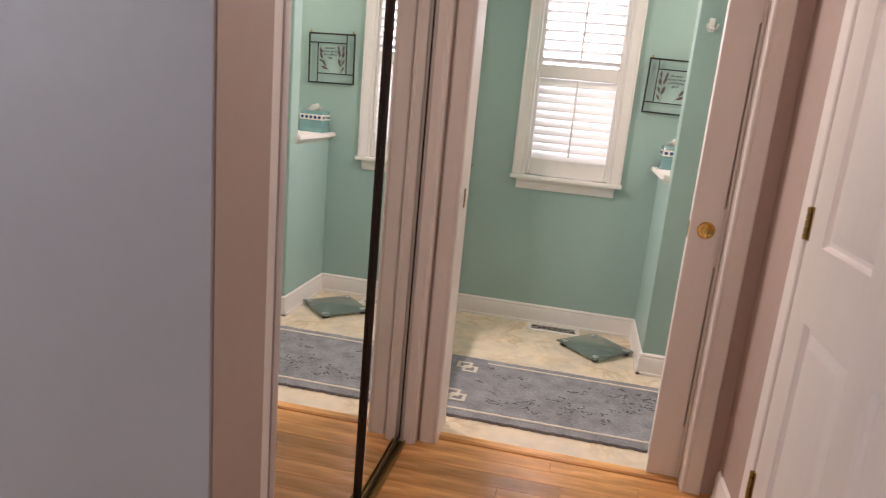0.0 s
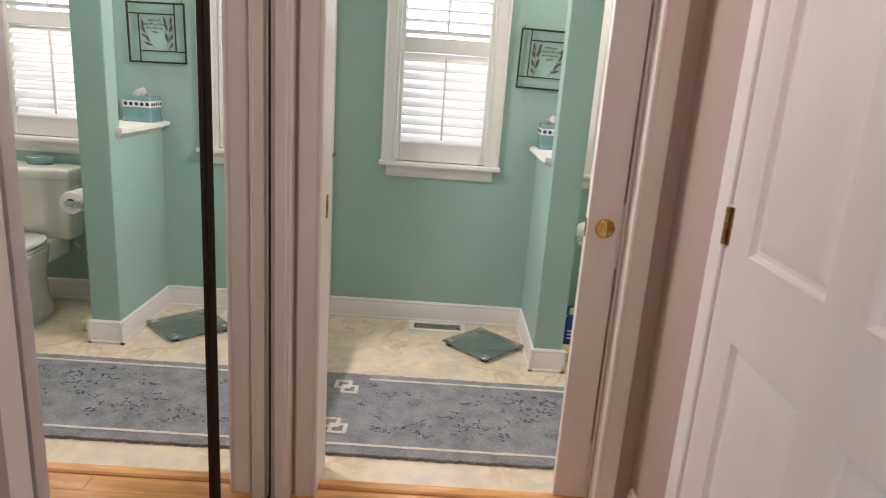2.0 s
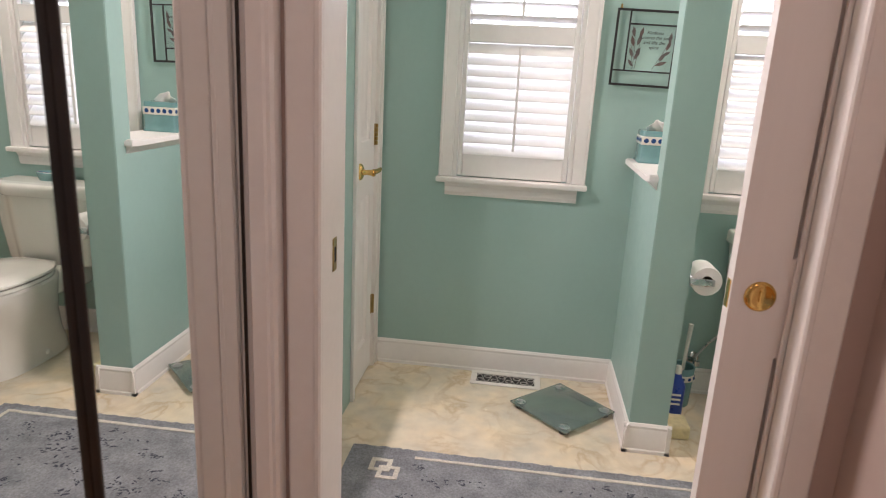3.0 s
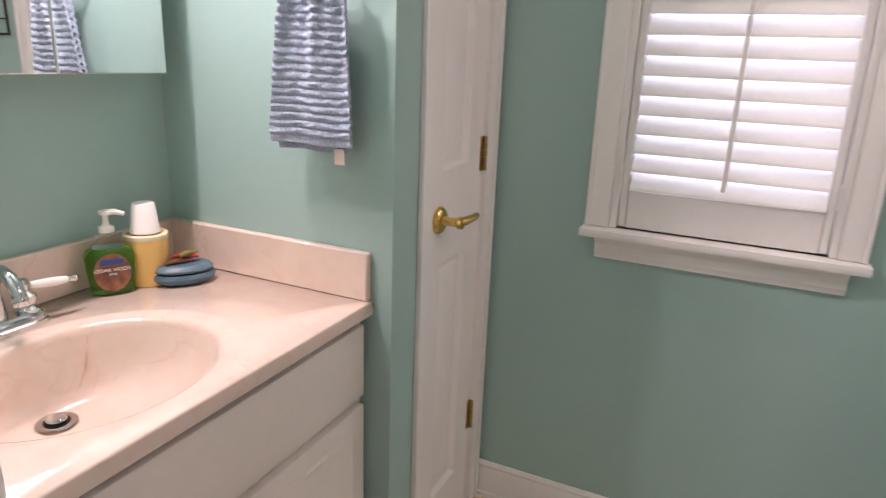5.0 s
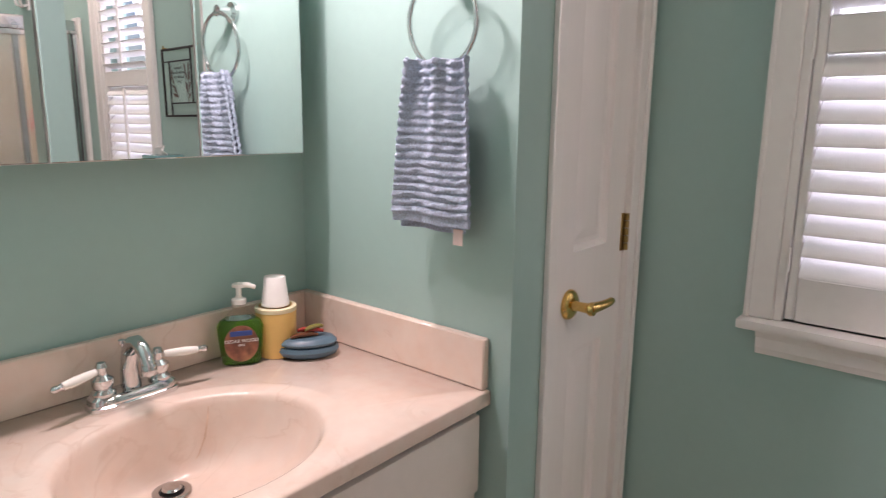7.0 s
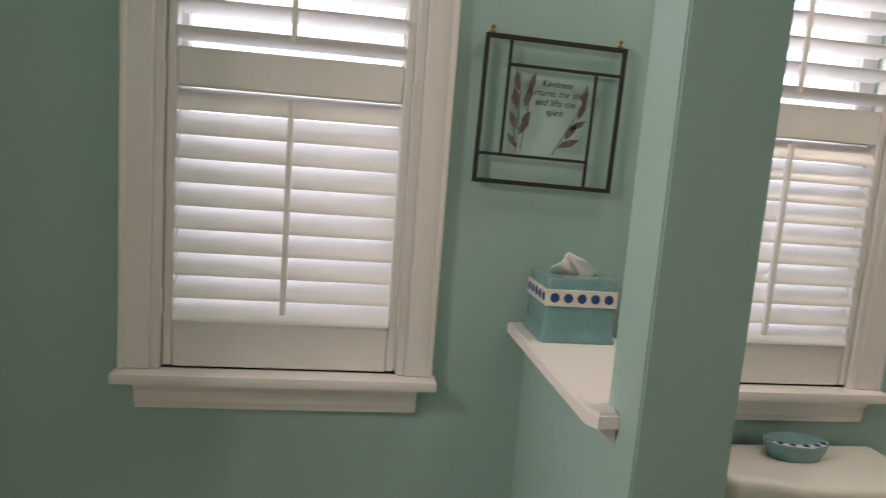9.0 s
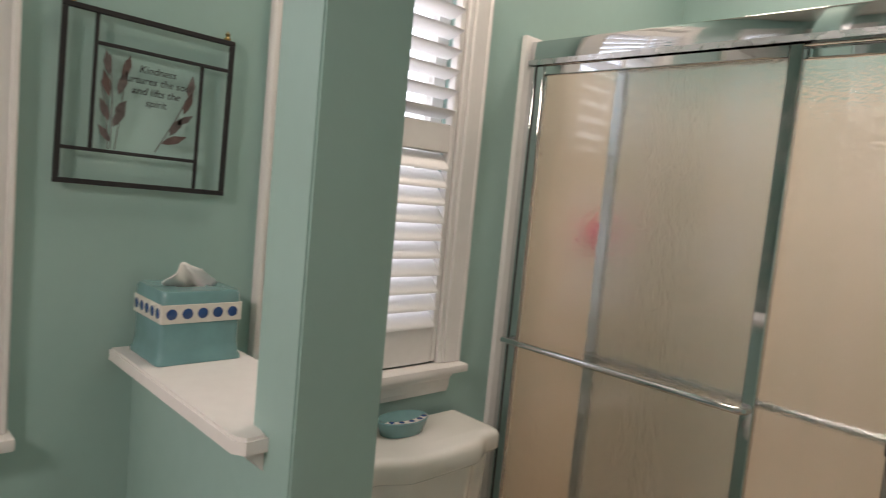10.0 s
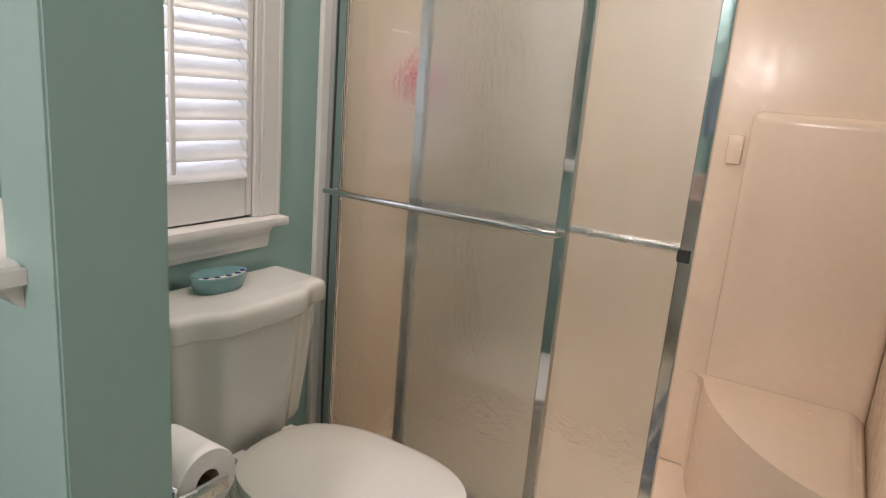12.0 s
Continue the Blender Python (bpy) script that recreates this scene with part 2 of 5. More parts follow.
def solid(name, bm, mat, label, category, kind="structure", smooth=40):
    return tagged(new(name, mesh_of(name, bm, mat, smooth)), label, category, "", kind)


# ---- structure: bathroom ----
W1, W2 = 0.572, 1.609          # window centres
WZ0, WZ1, WH = 0.885, 2.06, 0.252
solid("wall_north", boxes((-0.75, W1 - WH, 0, 0.14, 0, 2.44), (W1 + WH, W2 - WH, 0, 0.14, 0, 2.44), (W2 + WH, 3.05, 0, 0.14, 0, 2.44),
      *[(c - WH, c + WH, 0, 0.14, a, b) for c in (W1, W2) for a, b in ((0, WZ0), (WZ1, 2.44))]), MINT, "mint green painted bathroom wall with two windows", "wall")
solid("wall_closet", boxes((-0.10, 0, -0.53, -0.395, 0, 2.44), (-0.10, 0, -0.07, 0, 0, 2.44), (-0.10, 0, -0.395, -0.07, 2.03, 2.44), (-0.60, -0.10, -0.53, -0.43, 0, 2.44),
      (-0.60, -0.5, -0.43, 0, 0, 2.44)), MINT, "mint green painted closet wall beside the vanity", "wall")
solid("wall_west", boxes((-0.70, -0.60, -1.443, 0, 0, 2.44)), MINT, "mint green painted wall behind the vanity", "wall")
solid("wall_south", boxes((-0.70, 0.236, -1.49, -1.443, 0, 2.44), (0.236, 1.152, -1.49, -1.443, 2.04, 2.44), (1.152, 1.25, -1.49, -1.443, 0, 2.44), (1.25, 3.05, -1.49, -1.44, 0, 2.44)), MINT, "mint green bathroom side of the doorway wall", "wall")
solid("wall_hall_end", boxes((0.0, 0.236, -1.595, -1.49, 0, 2.44), (0.236, 1.152, -1.595, -1.545, 2.04, 2.44), (1.152, 1.355, -1.595, -1.545, 0, 2.44)), MAUVE, "mauve painted hall side of the doorway wall", "wall")
solid("wall_east", boxes((2.942, 3.05, -1.44, 0, 0, 2.44)), MINT, "mint green wall above the shower surround", "wall")
bm = bmesh.new()
extrude(bm, [(0, 0), (0, 0.985), (-0.455, 0.985), (-0.455, 2.44), (-0.552, 2.44), (-0.552, 0)], 1.077, 1.212, "x")
bmesh.ops.bevel(bm, geom=[e for e in bm.edges if all(abs(v.co.y + 0.552) < 0.001 for v in e.verts) and abs(e.verts[0].co.z - e.verts[1].co.z) > 1], offset=0.003, segments=2, affect="EDGES")
solid("half_wall", bm, MINT, "mint green half wall ending in a full-height post", "half wall")
solid("floor", boxes((-0.70, 3.05, -1.525, 0, -0.05, 0)), VINYL, "cream marbled vinyl bathroom floor", "floor")
solid("ceiling", boxes((-0.75, 3.05, -1.595, 0.14, 2.44, 2.5)), CEIL, "white bathroom ceiling", "ceiling")

# ---- structure: hall and the bedroom behind ----
HX = 1.255
solid("wall_hall_right", boxes((HX, HX + 0.1, -1.95, -1.595, 0, 2.44), (HX, HX + 0.1, -2.92, -1.95, 2.05, 2.44)), MAUVE, "mauve painted hall wall around a door", "wall")
solid("wall_bedroom_side", boxes((HX, HX + 0.1, -6.5, -2.92, 0, 2.44)), GREYWALL, "grey painted bedroom wall beside the hall door", "wall")
solid("wall_hall_left", boxes((-0.5, 0.125, -2.970, -2.80, 0, 2.44), (0.0, 0.125, -2.80, -1.595, 2.06, 2.44)), MAUVE, "mauve painted wall end beside the mirrored closet", "wall")
solid("wall_bedroom", boxes((-2.5, 0.122, -2.977, -2.970, 0, 2.44), (-2.6, -2.5, -6.5, -2.970, 0, 2.44), (-2.6, HX + 0.1, -6.6, -6.5, 0, 2.44)), GREYWALL, "plain grey painted bedroom wall in shade", "wall")
solid("closet_back", boxes((-0.55, -0.5, -2.80, -1.49, 0, 2.44)), MAUVE, "plain back of the mirrored closet", "wall")
solid("ceiling_hall", boxes((-2.6, HX + 0.1, -6.6, -1.595, 2.44, 2.5)), CEIL, "white hall and bedroom ceiling", "ceiling")

# ---- windows with plantation shutters ----


def louver_mesh(tilt):
    """An elliptical slat turned by tilt degrees; a positive tilt raises its room edge."""
    bm = bmesh.new()
    prof = [(0.030 * math.cos(2 * math.pi * k / 16), 0.0050 * math.sin(2 * math.pi * k / 16)) for k in range(16)]
    a = radians(tilt)
    prof = [(-(u * math.cos(a) - v * math.sin(a)), u * math.sin(a) + v * math.cos(a)) for u, v in prof]
    extrude(bm, prof, -0.2105, 0.2105, "x")
    return mesh_of("louver", bm, LOUVER, 50)


LOUVERS = {True: louver_mesh(18), False: louver_mesh(-49)}


def window(name, cx, label):
    w = thing(name, (cx, 0, 0), label, "window", kind="structure")
    frame_ = part("window_frame", boxes((-0.308, -0.250, -0.018, 0, WZ0, 2.12), (0.250, 0.308, -0.018, 0, WZ0, 2.12), (-0.308, 0.308, -0.020, 0, 2.062, 2.12), (-0.318, 0.318, -0.028, 0, 2.12, 2.135),
                                        (-0.308, -0.296, -0.024, -0.017, WZ0, 2.12), (0.296, 0.308, -0.024, -0.017, WZ0, 2.12), bevel=0.003), WHITE, w)
    part("window_sill", boxes((-0.315, 0.315, -0.050, 0.03, WZ0 - 0.022, WZ0), bevel=0.006, seg=2), WHITE, w)
    bm = bmesh.new()
    extrude(bm, [(0, 0.805), (-0.011, 0.805), (-0.014, 0.816), (-0.017, 0.820), (-0.019, 0.843), (-0.026, 0.852), (-0.030, 0.8625), (0, 0.8625)], -0.278, 0.278, "x")
    part("apron", bm, WHITE, w, smooth=25)
    part("shutter_frame", boxes((-0.250, -0.232, -0.012, 0.035, WZ0, 2.06), (0.232, 0.250, -0.012, 0.035, WZ0, 2.06), (-0.232, 0.232, -0.012, 0.035, 2.04, 2.06), bevel=0.002), WHITE, w)
    for s in (-1, 1):
        a, b = sorted((s * 0.2295, s * 0.2115))
        part("shutter_stile", boxes((a, b, -0.006, 0.022, WZ0 + 0.006, 2.036), bevel=0.003), WHITE, w)
    for z0, z1 in ((WZ0 + 0.004, 0.985), (1.434, 1.506), (1.958, 2.036)):
        part("shutter_rail", boxes((-0.2113, 0.2113, -0.005, 0.021, z0, z1), bevel=0.003), WHITE, w)
    for z0, z1 in ((0.985, 1.434), (1.506, 1.958)):
        count = 9 if z0 > 1.2 else 10
        for k in range(count):
            ob = new("louver", LOUVERS[z0 > 1.2])
            ob.location, ob.parent = (0, 0.008, z0 + (k + 0.5) * (z1 - z0) / count), w
        part("tilt_rod", boxes((-0.0055, 0.0055, -0.024, -0.013, z0 + 0.02, z1 - 0.012), bevel=0.002), WHITE, w)
    for s in (-1, 1):
        for z in (1.02, 1.45, 1.9):
            bm = lathe(bmesh.new(), [(0, -0.026), (0.003, -0.026), (0.003, 0.026), (0, 0.026)], (s * 0.231, -0.014, z), n=8)
            part("shutter_hinge", bm, WHITE, w)
    part("sash", boxes((-0.25, -0.21, 0.075, 0.105, WZ0, 2.06), (0.21, 0.25, 0.075, 0.105, WZ0, 2.06), (-0.21, 0.21, 0.075, 0.105, WZ0, WZ0 + 0.05), (-0.21, 0.21, 0.075, 0.105, 1.45, 1.49), (-0.21, 0.21, 0.075, 0.105, 2.01, 2.06)), WHITE, w)
    pane = part("pane", boxes((-0.21, 0.21, 0.088, 0.092, WZ0 + 0.05, 1.45), (-0.21, 0.21, 0.088, 0.092, 1.49, 2.01)), CLEARGLASS, w)
    pane.visible_shadow = False
    return w


window("window_1", W1, "white framed window with white plantation shutters, louvers tilted")
window("window_2", W2, "white framed window above the toilet with white plantation shutters")

# ---- outdoors, seen between the open upper louvers ----
GRASS = material("lawn", (0.07, 0.11, 0.035), 0.9, grain=0.4, grain_scale=3, stain=0.3, stain_scale=0.3, bump=0.5, bump_scale=20)
SIDING = material("cream_siding", (0.70, 0.60, 0.40), 0.7, grain=0.05, stain=0.06, stain_scale=0.6, bump=0.05)
SHINGLE = material("grey_shingle", (0.16, 0.15, 0.15), 0.9, grain=0.3, grain_scale=12, bump=0.3)
PALEBLUE = material("pale_blue_metal", (0.45, 0.58, 0.75), 0.5, bump=0)
BARK = material("bark", (0.10, 0.075, 0.05), 0.9, grain=0.3, bump=0.6, bump_scale=30)
FOLIAGE = material("foliage", (0.06, 0.11, 0.03), 0.7, grain=0.3, grain_scale=8, bump=0)
lawn = boxes((-300, 300, -300, 600, -0.75, -0.70))
solid("ground", lawn, GRASS, "lawn outside the bathroom windows", "ground")
nh = thing("neighbour_house", (-2.6, 24, -0.70), "cream sided neighbouring house with grey gable roof", "house")
part("wall", boxes((-2.0, 2.0, 0, 8, 0, 7.2)), SIDING, nh)
course = mesh_of("siding_board", boxes((-2.03, 2.03, -0.03, 0.0, 0, 0.17), bevel=0.006), SIDING)
for k in range(40):
    ob = new("siding_board", course)
    ob.location, ob.parent = (0, 0, 0.1 + k * 0.178), nh
bm = bmesh.new()
extrude(bm, [(-2.4, 7.2), (2.4, 7.2), (0, 9.0)], -0.4, 8.3, "y")
part("roof", bm, SHINGLE, nh, smooth=None)
part("downspout", boxes((1.10, 1.30, -0.14, -0.031, 0, 7.2), bevel=0.02), PALEBLUE, nh, "pale blue downspout")
tree = thing("tree", (9.0, 14.0, -0.70), "leafy green garden tree beyond the lawn", "tree")
part("trunk", tube(bmesh.new(), [(0, 0, 0), (0.05, 0, 1.0), (-0.05, 0.05, 2.2), (0.1, 0, 3.4)], [0.16, 0.12, 0.09, 0.03], 10), BARK, tree)
tg = random.Random(21)
for k in range(6):
    a = k * 1.05
    part("limb", tube(bmesh.new(), [(0, 0, 1.2 + 0.25 * k), (0.5 * math.cos(a), 0.5 * math.sin(a), 1.7 + 0.25 * k), (1.1 * math.cos(a), 1.1 * math.sin(a), 2.0 + 0.3 * k)], [0.05, 0.035, 0.012], 7), BARK, tree)
crown = bmesh.new()
for k in range(1500):
    a, rr_, h = tg.uniform(0, 6.283), tg.uniform(0.1, 1.5) ** 0.8, tg.uniform(1.4, 4.0)
    rr_ *= 1.0 - 0.6 * abs(h - 2.4) / 1.6
    c = Vector((rr_ * math.cos(a), rr_ * math.sin(a), h))
    d1 = Vector((tg.gauss(0, 1), tg.gauss(0, 1), tg.gauss(0, 0.6))).normalized()
    d2 = d1.cross(Vector((tg.gauss(0, 1), tg.gauss(0, 1), tg.gauss(0, 1)))).normalized()
    crown.faces.new([crown.verts.new(c + d1 * u + d2 * v) for u, v in ((-0.09, 0), (0, 0.04), (0.09, 0), (0, -0.04))])
ob = part("crown", crown, FOLIAGE, tree, smooth=None)
ob["kind"] = "stuff"

# ---- trim ----
BASE_PROFILE = [(0, 0), (0.017, 0), (0.017, 0.012), (0.013, 0.016), (0.013, 0.085), (0.009, 0.095), (0.010, 0.104), (0.004, 0.112), (0, 0.114)]


def baseboard(name, axis, side, wall, a, b, label):
    """A moulded board on the wall plane at `wall`, facing `side`, from a to b along the other axis."""
    bm = bmesh.new()
    prof = [(wall + side * d, h) for d, h in BASE_PROFILE]
    extrude(bm, prof, a, b, axis)
    return solid(name, bm, WHITE, label, "baseboard", smooth=25)


white_base = "white moulded wooden baseboard"
baseboard("baseboard_1", "x", -1, 0, 0.0, 1.075, white_base)
baseboard("baseboard_2", "x", -1, 0, 1.215, 2.0, white_base)
baseboard("baseboard_3", "y", -1, 1.077, -0.569, -0.013, white_base)
baseboard("baseboard_4", "x", -1, -0.552, 1.060, 1.229, white_base)
baseboard("baseboard_5", "y", 1, 1.212, -0.569, -0.013, white_base)
baseboard("baseboard_6", "y", -1, HX, -1.89, -1.62, white_base)
baseboard("baseboard_7", "x", -1, -2.977, -2.5, 0.12, white_base)

CASE = [(0, 0), (0, 0.011), (0.004, 0.015), (0.011, 0.015), (0.015, 0.0115), (0.020, 0.0115), (0.056, 0.0165), (0.063, 0.016), (0.068, 0.010), (0.068, 0)]


def casing(name, a, b, top, wall, side, label, axis="x", wide=1.0, mat=None):
    """Moulded trim round an opening from a to b along axis, on the wall plane `wall`."""
    bm = bmesh.new()
    for edge, s in ((a, -1), (b, 1)):
        prof = [(edge + s * u * wide, wall + side * v) for u, v in CASE]
        if axis == "y":
            prof = [(q, p) for p, q in prof]
        extrude(bm, prof, 0, top + 0.068, "z")
    prof = [(wall + side * v, top + u) for u, v in CASE]
    extrude(bm, prof, a, b, axis)
    return solid(name, bm, mat or WHITE, label, "trim", smooth=25)


casing("trim_doorway_hall", 0.250, 1.138, 2.03, -1.595, -1, "white moulded casing round the bathroom doorway")
casing("trim_doorway_bath", 0.244, 1.144, 2.034, -1.443, 1, "white moulded casing on the bathroom side of the doorway")
casing("trim_hall_door", -2.905, -1.967, 2.035, HX, -1, "white moulded casing round the hall door", "y")
solid("jamb_doorway", boxes((0.236, 0.2502, -1.595, -1.442, 0, 2.04), (1.138, 1.152, -1.595, -1.551, 0, 2.04), (1.138, 1.152, -1.489, -1.442, 0, 2.04), (0.2502, 1.138, -1.595, -1.442, 2.028, 2.04), bevel=0.001), WHITE, "white painted door jamb with a pocket slot", "jamb")
strike = thing("strike_plate", (0.2505, -1.52, 0.935), "aged brass strike plate let into the jamb", "strike plate")
part("plate", boxes((0, 0.0025, -0.012, 0.012, -0.035, 0.035), bevel=0.001), OLDBRASS, strike)
# Black patch proud of the plate; it paints the shade of a hole.
part("slot", boxes((0.0026, 0.0032, -0.005, 0.005, -0.016, 0.016)), GAPSHADE, strike)

# ---- doors ----


def panel_door(name, place, width, height, cols, rows, label, thick=0.035, mat=DOORWHITE):
    """A panelled slab: x across from the hinge, face at y = 0 towards -y. cols and rows are the panels' spans."""
    d = thing(name, place, label, "door", kind="structure")
    xs = [0] + [v for c in cols for v in c] + [width]
    zs = [0] + [v for r in rows for v in r] + [height]
    bm = bmesh.new()
    for k in range(0, len(xs), 2):
        box(bm, xs[k], xs[k + 1], 0, thick, 0, height)
    for c0, c1 in cols:
        for k in range(0, len(zs), 2):
            box(bm, c0, c1, 0, thick, zs[k], zs[k + 1])
    part("slab", bm, mat, d)
    for c0, c1 in cols:
        for r0, r1 in rows:
            bm = bmesh.new()
            rings = []
            for inset, depth in ((0.0, 0.0), (0.003, 0.006), (0.010, 0.0125), (0.020, 0.0135), (0.046, 0.0035), (0.049, 0.003)):
                rings.append([bm.verts.new((x, depth, z)) for x, z in ((c0 + inset, r0 + inset), (c1 - inset, r0 + inset), (c1 - inset, r1 - inset), (c0 + inset, r1 - inset))])
            for a, b in zip(rings, rings[1:]):
                for k in range(4):
                    bm.faces.new((a[k], a[(k + 1) % 4], b[(k + 1) % 4], b[k]))
            bm.faces.new(rings[-1])
            back = [bm.verts.new((v.co.x, thick, v.co.z)) for v in rings[0]]
            bm.faces.new(back[::-1])
            for k in range(4):
                bm.faces.new((rings[0][k], back[k], back[(k + 1) % 4], rings[0][(k + 1) % 4]))
            part("panel", bm, mat, d, smooth=20)
    return d


def lever(d, x, z, way):
    """A brass lever set on the face at y = 0; way: -1 points to the hinge side."""
    h = part("lever_handle", lathe(bmesh.new(), [(0, -0.0135), (0.020, -0.0135), (0.028, -0.010), (0.0325, -0.004), (0.0325, 0), (0, 0)], (x, 0, z), "Y", 28), BRASS, d, "polished brass lever on a round rose")
    part("neck", lathe(bmesh.new(), [(0.0125, -0.013), (0.010, -0.025), (0.011, -0.045), (0.015, -0.052), (0.013, -0.060), (0, -0.062)], (x, 0, z), "Y", 18), BRASS, h)
    bm = bmesh.new()
    pts = [(x + way * s, -0.053 - 0.012 * math.sin(s * 22) * (s > 0), z + 0.002 + 0.010 * (s / 0.10) ** 2) for s in (-0.004, 0.01, 0.022, 0.038, 0.050, 0.060, 0.068, 0.073)]
    tube(bm, pts, [0.0105, 0.0112, 0.0105, 0.0095, 0.009, 0.0085, 0.0075, 0.003], 12)
    part("grip", bm, BRASS, h)
    part("latch_plate", boxes((x - way * 0.0655, x - way * 0.0625, -0.0015, 0.022, z - 0.028, z + 0.028)) if way < 0 else boxes((x - 0.0655, x - 0.0625, -0.0015, 0.022, z - 0.028, z + 0.028)), OLDBRASS, d)


def hinge(d, x, z):
    h = part("hinge", boxes((x - 0.016, x + 0.016, -0.0025, 0.001, z - 0.044, z + 0.044), bevel=0.0008), OLDBRASS, d, "aged brass butt hinge")
    for k in range(5):
        part("knuckle", lathe(bmesh.new(), [(0, 0), (0.006, 0.001), (0.006, 0.0165), (0, 0.0175)], (x, -0.007, z - 0.044 + k * 0.0176), n=10), OLDBRASS, h)


# hall door, closed, in the right-hand wall; it faces -x
hd = panel_door("door_1", (HX - 0.008, -1.972, 0.012, 0, 0, -90), 0.925, 2.02, ((0.112, 0.405), (0.520, 0.815)), ((0.20, 0.795), (0.992, 1.58), (1.69, 1.91)), "closed white six-panel interior door")
lever(hd, 0.866, 0.905, -1)
for z in (0.262, 1.035, 1.80):
    hinge(hd, -0.002, z)
solid("jamb_hall_door", boxes((HX - 0.001, HX + 0.1, -1.969, -1.95, 0, 2.05), (HX - 0.001, HX + 0.1, -2.92, -2.900, 0, 2.05), (HX - 0.001, HX + 0.1, -2.90, -1.969, 2.036, 2.05), (HX + 0.06, HX + 0.1, -2.90, -1.969, 0, 2.036)), WHITE, "white jamb of the hall door", "jamb")

# narrow linen closet door, closed; it faces +x
cd = panel_door("door_2", (-0.002, -0.073, 0.012, 0, 0, -90), 0.318, 2.015, ((0.085, 0.233),), ((0.15, 0.80), (1.02, 1.88)), "closed narrow white two-panel closet door")
cd.matrix_basis = pose(-0.002, -0.391, 0.012, 0, 0, 90)
lever(cd, 0.075, 0.91, 1)
for z in (0.29, 1.035, 1.78):
    hinge(cd, 0.320, z)
solid("trim_closet_door", boxes((0, 0.014, -0.425, -0.393, 0, 2.06), (0, 0.014, -0.071, -0.018, 0, 2.06), (0, 0.014, -0.425, -0.018, 2.03, 2.09), (0.013, 0.020, -0.036, -0.018, 0, 2.06), (-0.1, 0.004, -0.394, -0.3915, 0, 2.03), (-0.1, 0.002, -0.0725, -0.070, 0, 2.03), bevel=0.002), WHITE, "white moulded casing round the closet door", "trim")

# pocket door, mostly slid into the wall
pk = panel_door("door_3", (1.026, -1.537, 0.012), 0.85, 2.0, ((0.098, 0.39), (0.49, 0.76)), ((0.20, 0.795), (0.992, 1.58), (1.69, 1.91)), "white panelled pocket door slid almost fully open", 0.034)
pull = part("flush_pull", lathe(bmesh.new(), [(0, -0.0016), (0.0185, -0.0016), (0.0205, -0.003), (0.025, -0.0052), (0.0285, -0.003), (0.0295, 0.0), (0.0, 0.0005)], (0.053, -0.0005, 0.915), "Y", 28), BRASS, pk, "round brass flush pull")
part("thumb_turn", boxes((0.0505, 0.0555, -0.0045, -0.001, 0.905, 0.925), bevel=0.001), BRASS, pull)
part("edge_latch", boxes((-0.002, 0.001, 0.008, 0.026, 0.885, 0.94), bevel=0.0008), BRASS, pk)
solid("pocket_stop", boxes((1.1295, 1.1375, -1.550, -1.541, 0.012, 2.0), bevel=0.001), WHITE, "white stop strip beside the pocket door", "trim")

# ---- mirrored closet doors ----


def mirror_door(y0, y1, x, label, near_mat, near_wide, near_out):
    m = thing("sliding_mirror_door", (x, y0, 0.018), label, "mirror door", "mirrored closet doors")
    w = y1 - y0
    part("mirror", boxes((-0.006, 0, near_wide * 0.5, w - 0.004, 0.012, 2.0)), MIRROR, m, smooth=None)
    part("backing", boxes((-0.014, -0.0065, 0.004, w - 0.002, 0.004, 2.012)), WHITE, m)
    part("near_stile", boxes((-0.0118, near_out, 0, near_wide, 0, 2.016), bevel=0.002, seg=2), near_mat, m)
    part("far_stile", boxes((-0.012, 0.003, w - 0.005, w, 0, 2.016), bevel=0.001), DARKMETAL, m, "dark bronze edge frame")
    part("bottom_rail", boxes((-0.012, 0.003, near_wide, w - 0.005, 0, 0.013), bevel=0.001), DARKMETAL, m)
    part("top_rail", boxes((-0.012, 0.003, near_wide, w - 0.005, 2.0, 2.016), bevel=0.001), SATIN, m)
    return m


mirror_door(-2.735, -2.00, 0.101, "mirrored sliding closet door with a silver edge frame", SILVERTRIM, 0.024, 0.012)
mirror_door(-2.095, -1.642, 0.113, "mirrored sliding closet door with a dark bronze edge frame", DARKMETAL, 0.005, 0.0015)
track = thing("closet_track", (0.085, -2.80, 0), "dark bronze floor track of the mirrored doors", "door track")
part("track_base", boxes((-0.05, 0.055, 0, 1.155, 0.0005, 0.006)), OLDBRASS, track)
for x in (-0.05, -0.010, 0.013, 0.050):
    part("track_lip", boxes((x, x + 0.004, 0, 1.155, 0.006, 0.016), bevel=0.001), OLDBRASS, track)
solid("jamb_closet", boxes((0.02, 0.125, -1.64, -1.597, 0, 2.06), (0.02, 0.110, -2.80, -2.737, 0, 2.06), (0.02, 0.125, -2.737, -1.64, 2.035, 2.06), bevel=0.002), WHITE, "white closet jamb beside the mirrored doors", "jamb")
bm = bmesh.new()
extrude(bm, [(0.125, -1.597), (0.125, -1.645), (0.129, -1.650), (0.156, -1.646), (0.160, -1.641), (0.167, -1.640), (0.172, -1.632), (0.172, -1.597)], 0, 2.1, "z")
solid("trim_closet", bm, WHITE, "white moulded corner trim between closet and doorway", "trim", smooth=25)

# ---- vanity ----
VY0, VY1, VZ = -1.442, -0.53, 0.79


STREAK_ANGLE = radians(150)
RUST = material("rust_stain", (0.62, 0.42, 0.30), 0.2, stain=0.15, stain_scale=40, bump=0, tint=(0.70, 0.54, 0.43))


